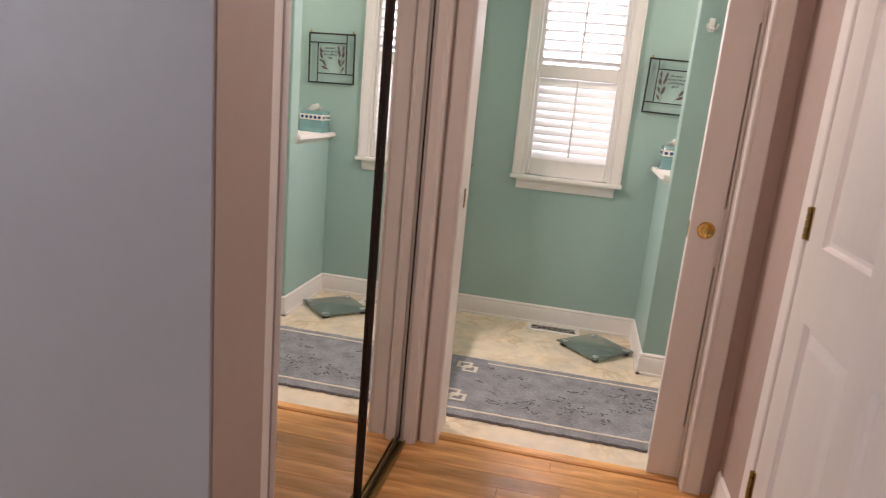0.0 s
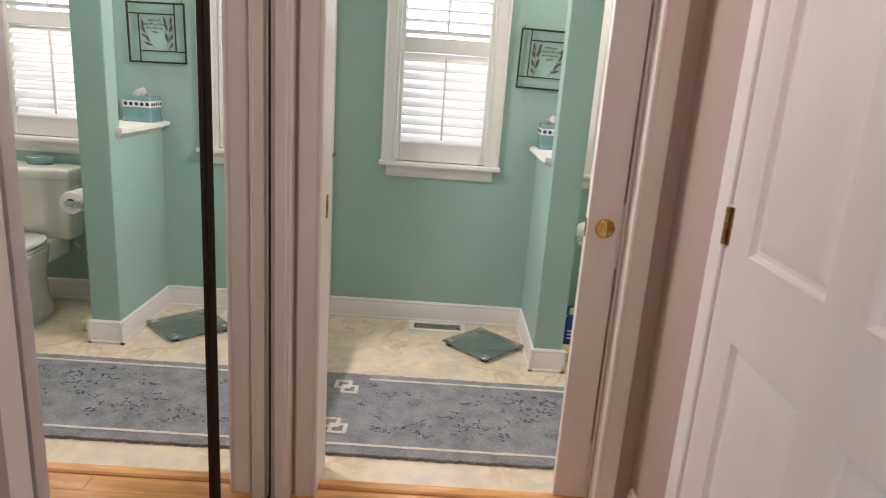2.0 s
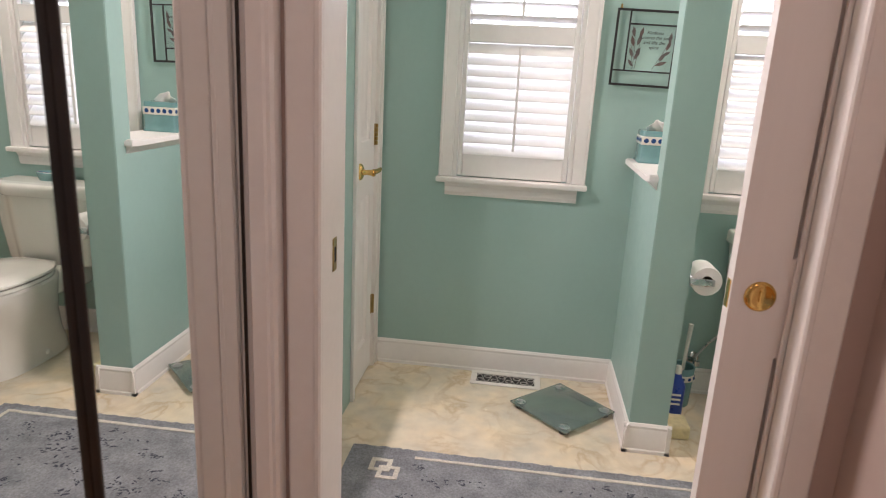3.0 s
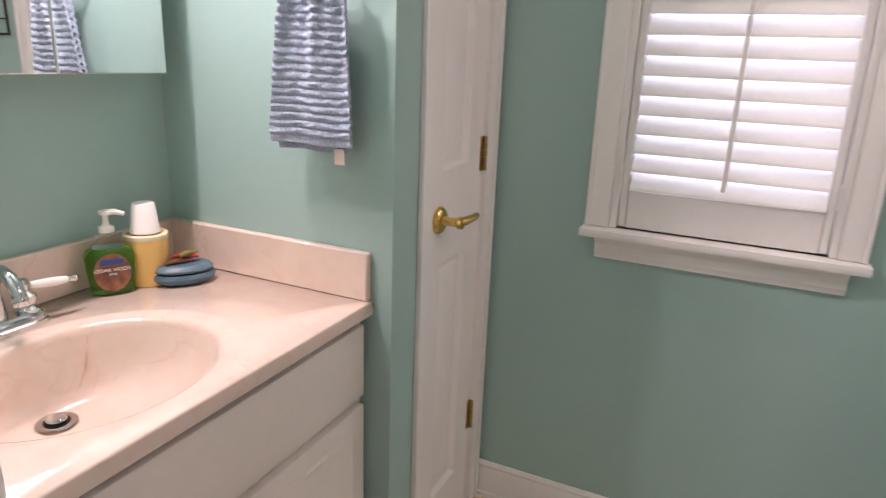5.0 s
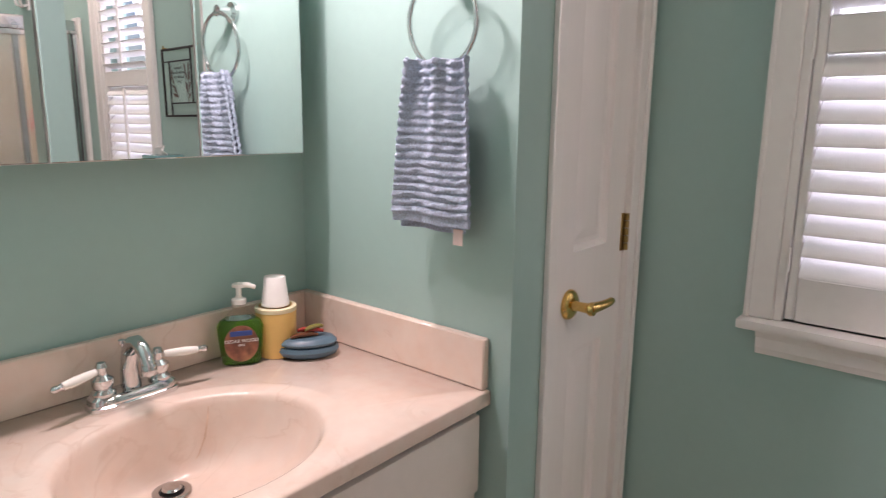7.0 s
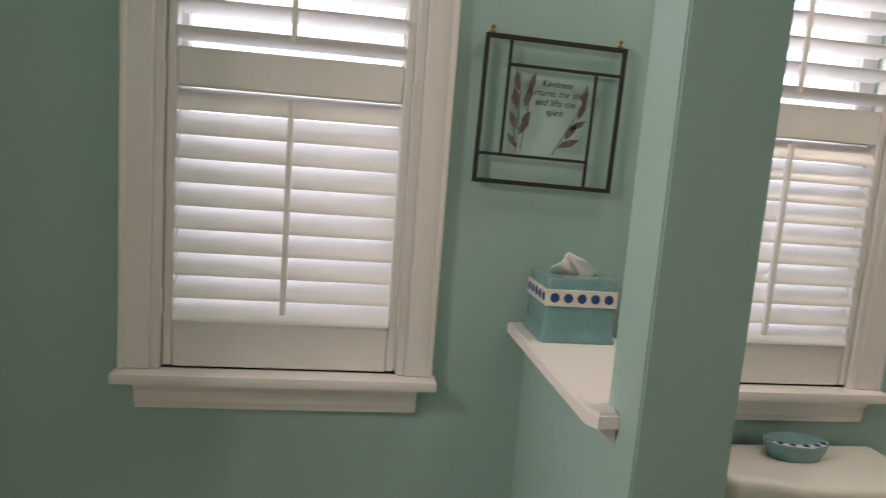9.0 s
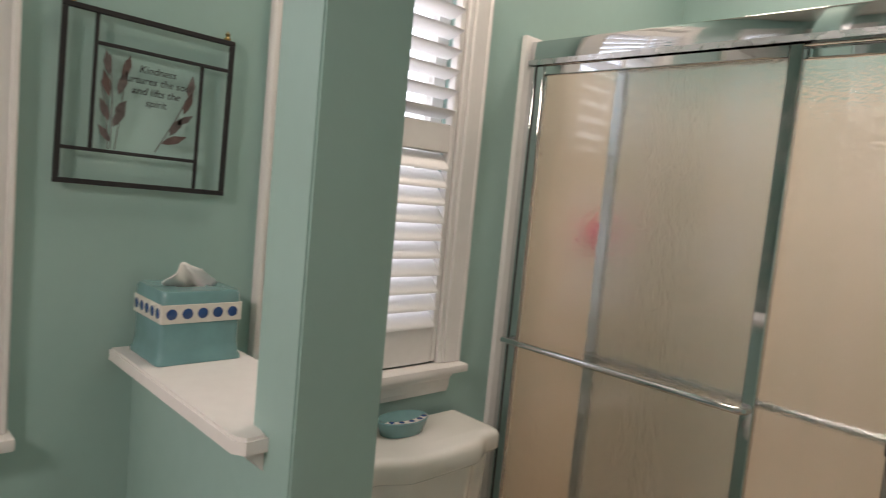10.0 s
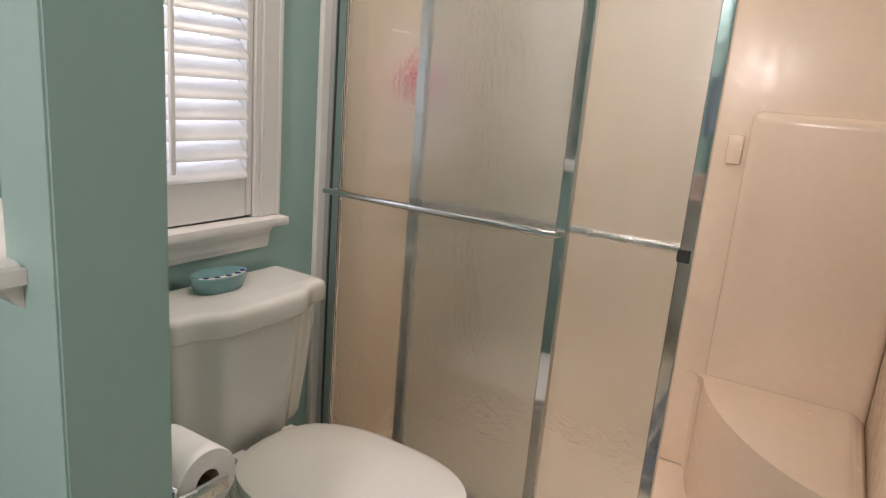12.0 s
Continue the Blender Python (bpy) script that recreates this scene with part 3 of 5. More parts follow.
def vanity_top():
    """Top slab with an oval bowl, front edge at x = -0.035."""
    t = thing("countertop", (0, 0, 0), "beige cultured marble vanity top with moulded oval basin", "countertop")
    bm = bmesh.new()
    cx, cy, ax, ay = -0.268, -1.010, 0.174, 0.211
    px, py = -0.385, -1.005
    n = 64
    x0, x1, y0, y1 = -0.598, -0.042, VY0 + 0.002, VY1 - 0.002

    def edge_point(a):
        dx, dy = math.cos(a), math.sin(a)
        k = min(((x1 - cx) / dx if dx > 0 else (x0 - cx) / dx) if abs(dx) > 1e-6 else 9, ((y1 - cy) / dy if dy > 0 else (y0 - cy) / dy) if abs(dy) > 1e-6 else 9)
        return cx + k * dx, cy + k * dy
    angles = sorted([2 * math.pi * k / n for k in range(n)] + [math.atan2(y - cy, x - cx) % (2 * math.pi) for x in (x0, x1) for y in (y0, y1)])
    rings = [[bm.verts.new((*edge_point(a), VZ - 0.03)) for a in angles], [bm.verts.new((*edge_point(a), VZ - 0.004)) for a in angles]]
    rings.append([bm.verts.new((cx + (edge_point(a)[0] - cx) * 0.985, cy + (edge_point(a)[1] - cy) * 0.992, VZ)) for a in angles])
    for f, z, s in ((1.22, VZ, 0), (1.20, VZ + 0.0011, 0), (1.16, VZ + 0.0005, 0), (1.05, VZ - 0.0006, 0), (1.015, VZ - 0.003, 0), (0.995, VZ - 0.0075, 0.005), (0.972, VZ - 0.017, 0.02), (0.93, VZ - 0.042, 0.06), (0.85, VZ - 0.078, 0.16), (0.72, VZ - 0.108, 0.34), (0.52, VZ - 0.127, 0.6), (0.32, VZ - 0.136, 0.85), (0.16, VZ - 0.1405, 1.0)):
        lim = lambda v, lo, hi: max(lo, min(hi, v))
        rings.append([bm.verts.new((lim(cx + s * (px - cx) + f * ax * math.cos(a), x0 + 0.012, x1 - 0.012), cy + f * ay * math.sin(a), z)) for a in angles])
    for a, b in zip(rings, rings[1:]):
        for k in range(len(angles)):
            k2 = (k + 1) % len(angles)
            bm.faces.new((a[k], a[k2], b[k2], b[k]))
    bm.faces.new(rings[-1])
    part("basin_slab", bm, MARBLE, t, smooth=75)
    part("backsplash", boxes((-0.598, -0.580, VY0 + 0.002, VY1 - 0.020, VZ, VZ + 0.103), bevel=0.003), MARBLE, t)
    part("side_splash", boxes((-0.598, -0.048, VY1 - 0.020, VY1 - 0.001, VZ, VZ + 0.103), bevel=0.003), MARBLE, t)
    streak = bmesh.new()
    sa, rows_ = STREAK_ANGLE, []
    for k, (f, z, sh_) in enumerate(((0.965, -0.0200, 0.03), (0.93, -0.042, 0.06), (0.89, -0.060, 0.11), (0.85, -0.078, 0.16), (0.785, -0.093, 0.25), (0.72, -0.108, 0.34), (0.66, -0.1145, 0.42))):
        wd = (0.004, 0.008, 0.010, 0.011, 0.009, 0.010, 0.006)[k]
        rows_.append([streak.verts.new((cx + sh_ * (px - cx) + (f - 0.006) * ax * math.cos(sa + e), cy + (f - 0.006) * ay * math.sin(sa + e), VZ + z + 0.0022)) for e in (-wd, wd)])
    for p, q in zip(rows_, rows_[1:]):
        streak.faces.new((p[0], p[1], q[1], q[0]))
    part("rust_streak", streak, RUST, t, "brown water streak")
    dr = part("drain", lathe(bmesh.new(), [(0, -0.02), (0.019, -0.02), (0.021, -0.001), (0.031, 0.0005), (0.033, 0.002), (0.030, 0.0035), (0.022, 0.002), (0.020, -0.012), (0, -0.012)], (px, py, VZ - 0.1365), n=28), CHROME, t, "chrome drain ring")
    part("stopper", lathe(bmesh.new(), [(0, 0.012), (0.014, 0.011), (0.017, 0.007), (0.016, 0.004), (0.006, 0.003), (0.005, -0.012), (0, -0.012)], (px, py, VZ - 0.1365), n=24), CHROME, dr)
    # Flat dark disc paints the shade down the drain.
    part("drain_pit", lathe(bmesh.new(), [(0, 0), (0.021, 0.0003)], (px, py, VZ - 0.1370), n=20), GAPSHADE, dr)
    return t


vanity_top()
CABW = material("cream_cabinet_paint", (0.76, 0.71, 0.65), 0.45, grain=0.02, stain=0.02, bump=0.02)
van = thing("vanity_cabinet", (0, 0, 0), "cream painted bathroom vanity cabinet with drawers and brass knobs", "cabinet")
part("body", boxes((-0.598, -0.590, VY0 + 0.003, VY1 - 0.003, 0.10, VZ - 0.031), (-0.590, -0.075, VY0 + 0.003, VY0 + 0.020, 0.10, VZ - 0.031), (-0.590, -0.075, VY1 - 0.020, VY1 - 0.003, 0.10, VZ - 0.031), (-0.590, -0.075, VY0 + 0.020, VY1 - 0.020, 0.10, 0.118),
                  (-0.095, -0.075, VY0 + 0.020, VY1 - 0.020, 0.118, VZ - 0.031)), CABW, van)
part("toe_kick", boxes((-0.598, -0.14, VY0 + 0.003, VY1 - 0.003, 0, 0.0995)), CABW, van)


def front(name, y0, y1, z0, z1, field=True):
    bm = boxes((-0.0745, -0.056, y0, y1, z0, z1), bevel=0.004, seg=2)
    f = part(name, bm, CABW, van)
    if field:
        bm = bmesh.new()
        rings = [[bm.verts.new((x, y, z)) for y, z in ((y0 + i, z0 + i), (y1 - i, z0 + i), (y1 - i, z1 - i), (y0 + i, z1 - i))] for i, x in ((0.045, -0.0565), (0.051, -0.0525), (0.056, -0.0555), (0.075, -0.0515))]
        for a, b in zip(rings, rings[1:]):
            for k in range(4):
                bm.faces.new((a[k], a[(k + 1) % 4], b[(k + 1) % 4], b[k]))
        bm.faces.new(rings[-1])
        part("raised_panel", bm, CABW, f, smooth=20)
    return f


front("drawer_front", -1.42, -0.545, 0.575, 0.738, False)
for y0, y1, ky in ((-0.935, -0.545, -0.885), (-1.335, -0.945, -0.995)):
    f = front("door", y0, y1, 0.12, 0.553)
    part("knob", lathe(bmesh.new(), [(0, 0.028), (0.010, 0.026), (0.0155, 0.020), (0.0145, 0.013), (0.006, 0.009), (0.006, 0.002), (0.011, 0)], (-0.056, ky, 0.505), "X", 20), BRASS, f, "round polished brass knob")

# medicine cabinet
mc = thing("medicine_cabinet", (-0.599, -1.38, 1.225), "three-door mirrored medicine cabinet above the vanity", "cabinet")
part("body", boxes((0.001, 0.090, 0.004, 0.772, 0.004, 0.70)), WHITE, mc)
for y0, y1 in ((0.0, 0.275), (0.277, 0.535), (0.537, 0.776)):
    d = part("door", boxes((0.091, 0.096, y0, y1, 0, 0.704)), WHITE, mc)
    part("mirror", boxes((0.0962, 0.100, y0 + 0.001, y1 - 0.001, 0.001, 0.703), bevel=0.0015), MIRROR, d, smooth=None)

# ---- shower ----
SX = 2.105
solid("shower_curb", boxes((SX - 0.05, SX + 0.06, -1.44, -0.001, 0, 0.12), bevel=0.012, seg=3), GELCOAT, "beige moulded shower curb", "shower base")
sur = thing("shower_surround", (0, 0, 0), "beige one-piece moulded shower surround with corner seat", "shower surround")
part("pan", boxes((SX + 0.061, 2.91, -1.44, -0.001, 0.0, 0.05)), GELCOAT, sur)
part("back_panel", boxes((2.91, 2.9415, -1.438, -0.001, 0.05, 1.768), bevel=0.008, seg=2), GELCOAT, sur)
part("end_panel", boxes((SX + 0.03, 2.909, -0.030, -0.001, 0.05, 1.768), bevel=0.008, seg=2), GELCOAT, sur)
part("end_panel", boxes((SX + 0.03, 2.909, -1.439, -1.41, 0.05, 1.768), bevel=0.008, seg=2), GELCOAT, sur)
part("flange", boxes((SX - 0.045, SX + 0.029, -0.020, -0.001, 0.12, 1.785), bevel=0.006, seg=2), WHITE, sur, "white trim strip at the wall")
part("back_relief", boxes((2.872, 2.940, -1.412, -0.957, 0.30, 1.242), bevel=0.034, seg=5), GELCOAT, sur)
part("ledge", boxes((2.893, 2.935, -0.945, -0.90, 1.078, 1.168), bevel=0.010, seg=2), GELCOAT, sur)
bm = bmesh.new()
arc = [(2.912, -0.935)] + [(2.912 - 0.62 * math.sin(a) ** 1.3, -1.41 + 0.46 * math.cos(a) ** 1.1) for a in [radians(6 + 78 * k / 12) for k in range(13)]] + [(2.29, -1.412), (2.912, -1.412)]
extrude(bm, arc, 0.05, 0.412, "z")
bmesh.ops.bevel(bm, geom=[e for e in bm.edges if all(v.co.z > 0.40 for v in e.verts)], offset=0.055, segments=6, affect="EDGES", profile=0.5)
part("corner_seat", bm, GELCOAT, sur, smooth=50)

sd = thing("shower_door", (SX, 0, 0), "chrome framed sliding shower doors of pebbled obscure glass", "shower door")
part("header", boxes((-0.028, 0.030, -1.438, -0.022, 1.703, 1.768), bevel=0.006, seg=2), CHROME, sd, "polished chrome header rail")
part("header_lip", boxes((-0.032, -0.0285, -1.438, -0.022, 1.703, 1.717)), SATIN, sd)
part("bottom_track", boxes((-0.028, 0.030, -1.438, -0.022, 0.1195, 0.150), bevel=0.004), CHROME, sd)
part("wall_jamb", boxes((-0.022, 0.026, -0.044, -0.021, 0.150, 1.703), bevel=0.003), CHROME, sd)
part("gasket", boxes((-0.0255, -0.0222, -0.0500, -0.0445, 0.150, 1.703)), RUBBER, sd, "black rubber seal")
part("gasket", boxes((-0.0255, -0.0242, -0.0765, -0.0745, 0.186, 1.674)), RUBBER, sd, "black rubber seal")
part("wall_jamb", boxes((-0.022, 0.026, -1.438, -1.41, 0.150, 1.703), bevel=0.003), CHROME, sd)


def slider(x, y0, y1, label):
    p = part("sliding_panel", boxes((x - 0.011, x + 0.011, y0, y0 + 0.028, 0.152, 1.701), (x - 0.011, x + 0.011, y1 - 0.028, y1, 0.152, 1.701), (x - 0.010, x + 0.010, y0 + 0.028, y1 - 0.028, 0.152, 0.185), (x - 0.010, x + 0.010, y0 + 0.028, y1 - 0.028, 1.675, 1.701), bevel=0.0025), CHROME, sd, label)
    g = part("glass", boxes((x - 0.0025, x + 0.0025, y0 + 0.029, y1 - 0.029, 0.186, 1.674)), OBSCURE, p, "pebbled obscure glass", smooth=None)
    g.visible_shadow = False
    return p


outer = slider(-0.013, -0.727, -0.046, "outer sliding panel with towel bar")
inner = slider(0.014, -0.990, -0.283, "inner sliding panel")
part("towel_bar", tube(bmesh.new(), [(-0.024, -0.058, 0.938), (-0.036, -0.058, 0.938), (-0.044, -0.044, 0.938), (-0.046, -0.08, 0.938)] + [(-0.046, -0.1 - k * 0.1, 0.938) for k in range(6)] + [(-0.046, -0.695, 0.938), (-0.044, -0.710, 0.938), (-0.036, -0.716, 0.938), (-0.024, -0.716, 0.938)], 0.0085, 12), CHROME, outer)
part("inside_bar", tube(bmesh.new(), [(0.026, -0.975, 0.938), (0.05, -0.975, 0.938), (0.055, -0.95, 0.938), (0.055, -0.34, 0.938), (0.05, -0.315, 0.938), (0.026, -0.315, 0.938)], 0.0085, 12), CHROME, inner)
part("latch_mark", boxes((-0.0005, 0.0022, -0.985, -0.959, 0.922, 0.948), bevel=0.0008), RUBBER, inner)

# ---- toilet ----


def rounded(bm, z_list, n=40):
    """Loft of superellipse sections (z, cx, cy, half width, half depth, power)."""
    rings = []
    for z, cx, cy, hw, hd_, p in z_list:
        ring = []
        for k in range(n):
            a = 2 * math.pi * k / n
            c, s = math.cos(a), math.sin(a)
            ring.append(bm.verts.new((cx + hw * math.copysign(abs(c) ** (2 / p), c), cy + hd_ * math.copysign(abs(s) ** (2 / p), s), z)))
        rings.append(ring)
    for a, b in zip(rings, rings[1:]):
        for k in range(n):
            bm.faces.new((a[k], a[(k + 1) % n], b[(k + 1) % n], b[k]))
    bm.faces.new(rings[0]), bm.faces.new(rings[-1])
    return bm


def tank_section(bm, rings, hw, front, z, n=24):
    """A tank section: flat back, front bowed forward in the middle third."""
    ring_ = [(-hw, -0.015), (hw, -0.015)] + [(hw, -0.06), (hw * 0.995, -front + 0.052), (hw * 0.96, -front + 0.040)]
    for k in range(n + 1):
        u = 0.92 - 1.84 * k / n
        s = min(1, max(0, (0.80 - abs(u)) / 0.38))
        ring_.append((hw * u, -front + 0.034 * (1 - s * s * (3 - 2 * s)) + 0.004 * u * u))
    ring_ += [(-hw * 0.96, -front + 0.040), (-hw * 0.995, -front + 0.052), (-hw, -0.06)]
    rings.append([bm.verts.new((x, y, z)) for x, y in ring_])


def tank_loft(levels):
    bm, rings = bmesh.new(), []
    for hw, front, z in levels:
        tank_section(bm, rings, hw, front, z)
    for a, b in zip(rings, rings[1:]):
        for k in range(len(a)):
            k2 = (k + 1) % len(a)
            bm.faces.new((a[k], a[k2], b[k2], b[k]))
    bm.faces.new(rings[0]), bm.faces.new(rings[-1])
    return bm


TX = 1.70
toilet = thing("toilet", (TX, -0.006, 0), "white porcelain two-piece toilet, lid closed", "toilet")
part("tank", tank_loft([(0.176, 0.163, 0.372), (0.180, 0.168, 0.380), (0.188, 0.176, 0.40), (0.202, 0.190, 0.55), (0.211, 0.197, 0.694)]), PORCELAIN, toilet, smooth=60)
part("tank_lid", tank_loft([(0.216, 0.204, 0.6945), (0.223, 0.215, 0.697), (0.226, 0.219, 0.703), (0.226, 0.219, 0.735), (0.223, 0.215, 0.745), (0.216, 0.206, 0.7495), (0.206, 0.194, 0.751)]), PORCELAIN, toilet, smooth=60)
part("flush_lever", tube(bmesh.new(), [(-0.200, -0.10, 0.655), (-0.224, -0.10, 0.655), (-0.228, -0.115, 0.654), (-0.230, -0.155, 0.648)], [0.012, 0.009, 0.007, 0.006], 10), PORCELAIN, toilet)
part("bowl", rounded(bmesh.new(), [(0.0, 0, -0.36, 0.115, 0.235, 3), (0.04, 0, -0.36, 0.112, 0.232, 3), (0.10, 0, -0.365, 0.108, 0.225, 2.6), (0.20, 0, -0.39, 0.122, 0.235, 2.4), (0.28, 0, -0.425, 0.158, 0.262, 2.3), (0.34, 0, -0.445, 0.178, 0.270, 2.3), (0.375, 0, -0.445, 0.184, 0.272, 2.3), (0.385, 0, -0.445, 0.178, 0.266, 2.3)]), PORCELAIN, toilet)
part("deck", boxes((-0.13, 0.13, -0.26, -0.03, 0.27, 0.385), bevel=0.03, seg=3), PORCELAIN, toilet)
part("seat", rounded(bmesh.new(), [(0.386, 0, -0.46, 0.178, 0.245, 2.5), (0.392, 0, -0.46, 0.184, 0.250, 2.5), (0.404, 0, -0.46, 0.182, 0.248, 2.5)]), PORCELAIN, toilet)
part("lid", rounded(bmesh.new(), [(0.407, 0, -0.455, 0.176, 0.246, 2.6), (0.411, 0, -0.455, 0.182, 0.251, 2.6), (0.420, 0, -0.455, 0.180, 0.249, 2.6), (0.428, 0, -0.455, 0.160, 0.225, 2.5), (0.431, 0, -0.455, 0.09, 0.13, 2.3)]), PORCELAIN, toilet)
for s in (-1, 1):
    part("lid_hinge", boxes((s * 0.075 - 0.018, s * 0.075 + 0.018, -0.225, -0.195, 0.385, 0.415), bevel=0.006, seg=2), PORCELAIN, toilet)
    part("bolt_cap", lathe(bmesh.new(), [(0.016, 0.0), (0.015, 0.014), (0.008, 0.020), (0, 0.021)], (s * 0.108, -0.33, 0.03), n=14), PORCELAIN, toilet)

# ---- shelf on the half wall, rug, floor boards ----
sh = thing("ledge_shelf", (0, 0, 0.9855), "white painted wooden cap on the half wall", "shelf")
bm = bmesh.new()
extrude(bm, [(1.034, -0.001), (1.034, -0.480), (1.046, -0.497), (1.0765, -0.497), (1.0765, -0.4545), (1.232, -0.4545), (1.232, -0.001)], 0, 0.022, "z")
bmesh.ops.bevel(bm, geom=[e for e in bm.edges if all(v.co.z > 0.02 for v in e.verts)], offset=0.004, segments=2, affect="EDGES")
part("board", bm, WHITE, sh)
bm = bmesh.new()
extrude(bm, [(1.0765, -0.03), (1.050, -0.0005), (1.0765, -0.0005)], -0.488, -0.02, "y")
part("cove", bm, WHITE, sh)

rug = thing("rug", (0.78, -1.055, 0.0005), "blue-grey wool rug with ivory border lines and dark flecks", "rug")
RX, RY = 0.68, 0.318
rng = random.Random(4)


def wavy_slab(bm, x0, x1, y0, y1, z0, z1, wob=0.003, step=0.02):
    """A thin slab with slightly wavering edges, longer along x or y."""
    along_x = (x1 - x0) >= (y1 - y0)
    n = max(2, int(((x1 - x0) if along_x else (y1 - y0)) / step))
    rows = []
    for k in range(n + 1):
        f = k / n
        d0, d1 = rng.uniform(-wob, wob), rng.uniform(-wob, wob)
        p, q = ((x0 + f * (x1 - x0), y0 + d0), (x0 + f * (x1 - x0), y1 + d1)) if along_x else ((x1 + d1, y0 + f * (y1 - y0)), (x0 + d0, y0 + f * (y1 - y0)))
        rows.append([bm.verts.new((*p, z0)), bm.verts.new((*q, z0)), bm.verts.new((*q, z1)), bm.verts.new((*p, z1))])
    for a, b in zip(rows, rows[1:]):
        for k in range(4):
            bm.faces.new((a[k], a[(k + 1) % 4], b[(k + 1) % 4], b[k]))
    bm.faces.new(rows[0]), bm.faces.new(rows[-1])
    return bm


part("base_cloth", wavy_slab(bmesh.new(), -RX, RX, -RY, RY, 0, 0.013, 0.004, 0.015), RUG, rug, smooth=None)
for x0, x1, y0, y1 in ((-0.45, RX - 0.05, RY - 0.058, RY - 0.044), (-0.56, RX - 0.05, -RY + 0.050, -RY + 0.064), (RX - 0.064, RX - 0.05, -RY + 0.064, RY - 0.058)):
    part("border_line", wavy_slab(bmesh.new(), x0, x1, y0, y1, 0.0128, 0.0155, 0.0016), RUGWHITE, rug, "ivory border line", smooth=None)
for cx, cy in ((-0.525, 0.165), (-0.525, -0.155)):
    for dx, dy in ((0, 0), (-0.032, 0.040)):
        sq = bmesh.new()
        o, i_ = 0.036, 0.021
        for q in ((-o, o, i_, o), (-o, o, -o, -i_), (-o, -i_, -i_, i_), (i_, o, -i_, i_)):
            wavy_slab(sq, cx + dx + q[0], cx + dx + q[1], cy + dy + q[2], cy + dy + q[3], 0.0128, 0.0157 + (dx != 0) * 0.0004, 0.0012)
        part("key_square", sq, RUGWHITE, rug, "ivory interlocked square motif", smooth=None)
flecks = bmesh.new()
for k in range(60):
    fx, fy, ang = rng.uniform(-0.50, 0.58), rng.uniform(-0.20, 0.22), rng.gauss(0, 0.4)
    for s in range(rng.randint(3, 9)):
        x, y = fx + rng.gauss(0, 0.020), fy + rng.gauss(0, 0.012)
        L_, w_ = rng.uniform(0.006, 0.026), rng.uniform(0.0015, 0.005)
        a = ang + rng.gauss(0, 0.5)
        pts = [(-L_ / 2, 0), (-L_ * 0.2, -w_), (L_ * 0.25, -w_ * 0.7), (L_ / 2, 0), (L_ * 0.1, w_), (-L_ * 0.3, w_ * 0.6)]
        z = 0.0135 + 0.0006 * rng.random()
        flecks.faces.new([flecks.verts.new((x + u * math.cos(a) - v * math.sin(a), y + u * math.sin(a) + v * math.cos(a), z)) for u, v in pts])
ob = part("fleck_pattern", flecks, RUGDARK, rug, "dark navy woven flecks", smooth=None)
ob["kind"] = "stuff"

# ---- threshold ----
thr = bmesh.new()
extrude(thr, [(-1.566, -0.03), (-1.566, 0.004), (-1.560, 0.010), (-1.528, 0.012), (-1.523, 0.008), (-1.523, -0.03)], 0.251, 1.137, "x")
solid("threshold", thr, OAK, "honey oak threshold strip in the doorway", "threshold")

# ---- on the half wall ----
tb = thing("tissue_box_cover", (1.134, -0.088, 1.0080), "teal ceramic tissue box cover with blue beaded band", "tissue box")
bm = bmesh.new()
rings = []
for h, z in ((0.0745, 0), (0.0745, 0.006), (0.071, 0.012), (0.069, 0.03), (0.069, 0.118), (0.066, 0.123), (0.030, 0.124), (0.026, 0.119)):
    d = h * 0.92 if h > 0.04 else h * 0.7
    r = min(0.010, h * 0.4)
    ring = []
    for sx, sy, a0 in ((1, 1, 0), (-1, 1, 90), (-1, -1, 180), (1, -1, 270)):
        for k in range(4):
            a = radians(a0 + 30 * k)
            ring.append(bm.verts.new((sx * (h - r) + r * math.cos(a), sy * (d - r) + r * math.sin(a), z)))
    rings.append(ring)
for p, q in zip(rings, rings[1:]):
    for k in range(16):
        bm.faces.new((p[k], p[(k + 1) % 16], q[(k + 1) % 16], q[k]))
bm.faces.new(rings[0]), bm.faces.new(rings[-1])
part("cover", bm, TEALGLAZE, tb)
band = part("band", boxes((-0.0705, 0.0705, -0.0652, -0.0632, 0.070, 0.102), (-0.0705, -0.0685, -0.063, 0.063, 0.070, 0.102), (0.0685, 0.0705, -0.063, 0.063, 0.070, 0.102), bevel=0.0006), IVORYGLAZE, tb, "ivory band")
for k in range(5):
    part("bead", lathe(bmesh.new(), [(0.0, -0.0672), (0.006, -0.0668), (0.0092, -0.0655), (0.0095, -0.064)], ((k - 2) * 0.0265, 0, 0.086), "Y", 16), BLUEGLAZE, band)
    part("bead", lathe(bmesh.new(), [(0.0, -0.0725), (0.006, -0.0721), (0.0092, -0.0708), (0.0095, -0.069)], (0, (k - 2) * 0.0245, 0.086), "X", 16), BLUEGLAZE, band)
# Dark slab on the closed top paints the shade of the opening.
part("slot", boxes((-0.028, 0.028, -0.016, 0.016, 0.1185, 0.1195)), GAPSHADE, tb)
bm = bmesh.new()
tr = random.Random(9)
prev = None
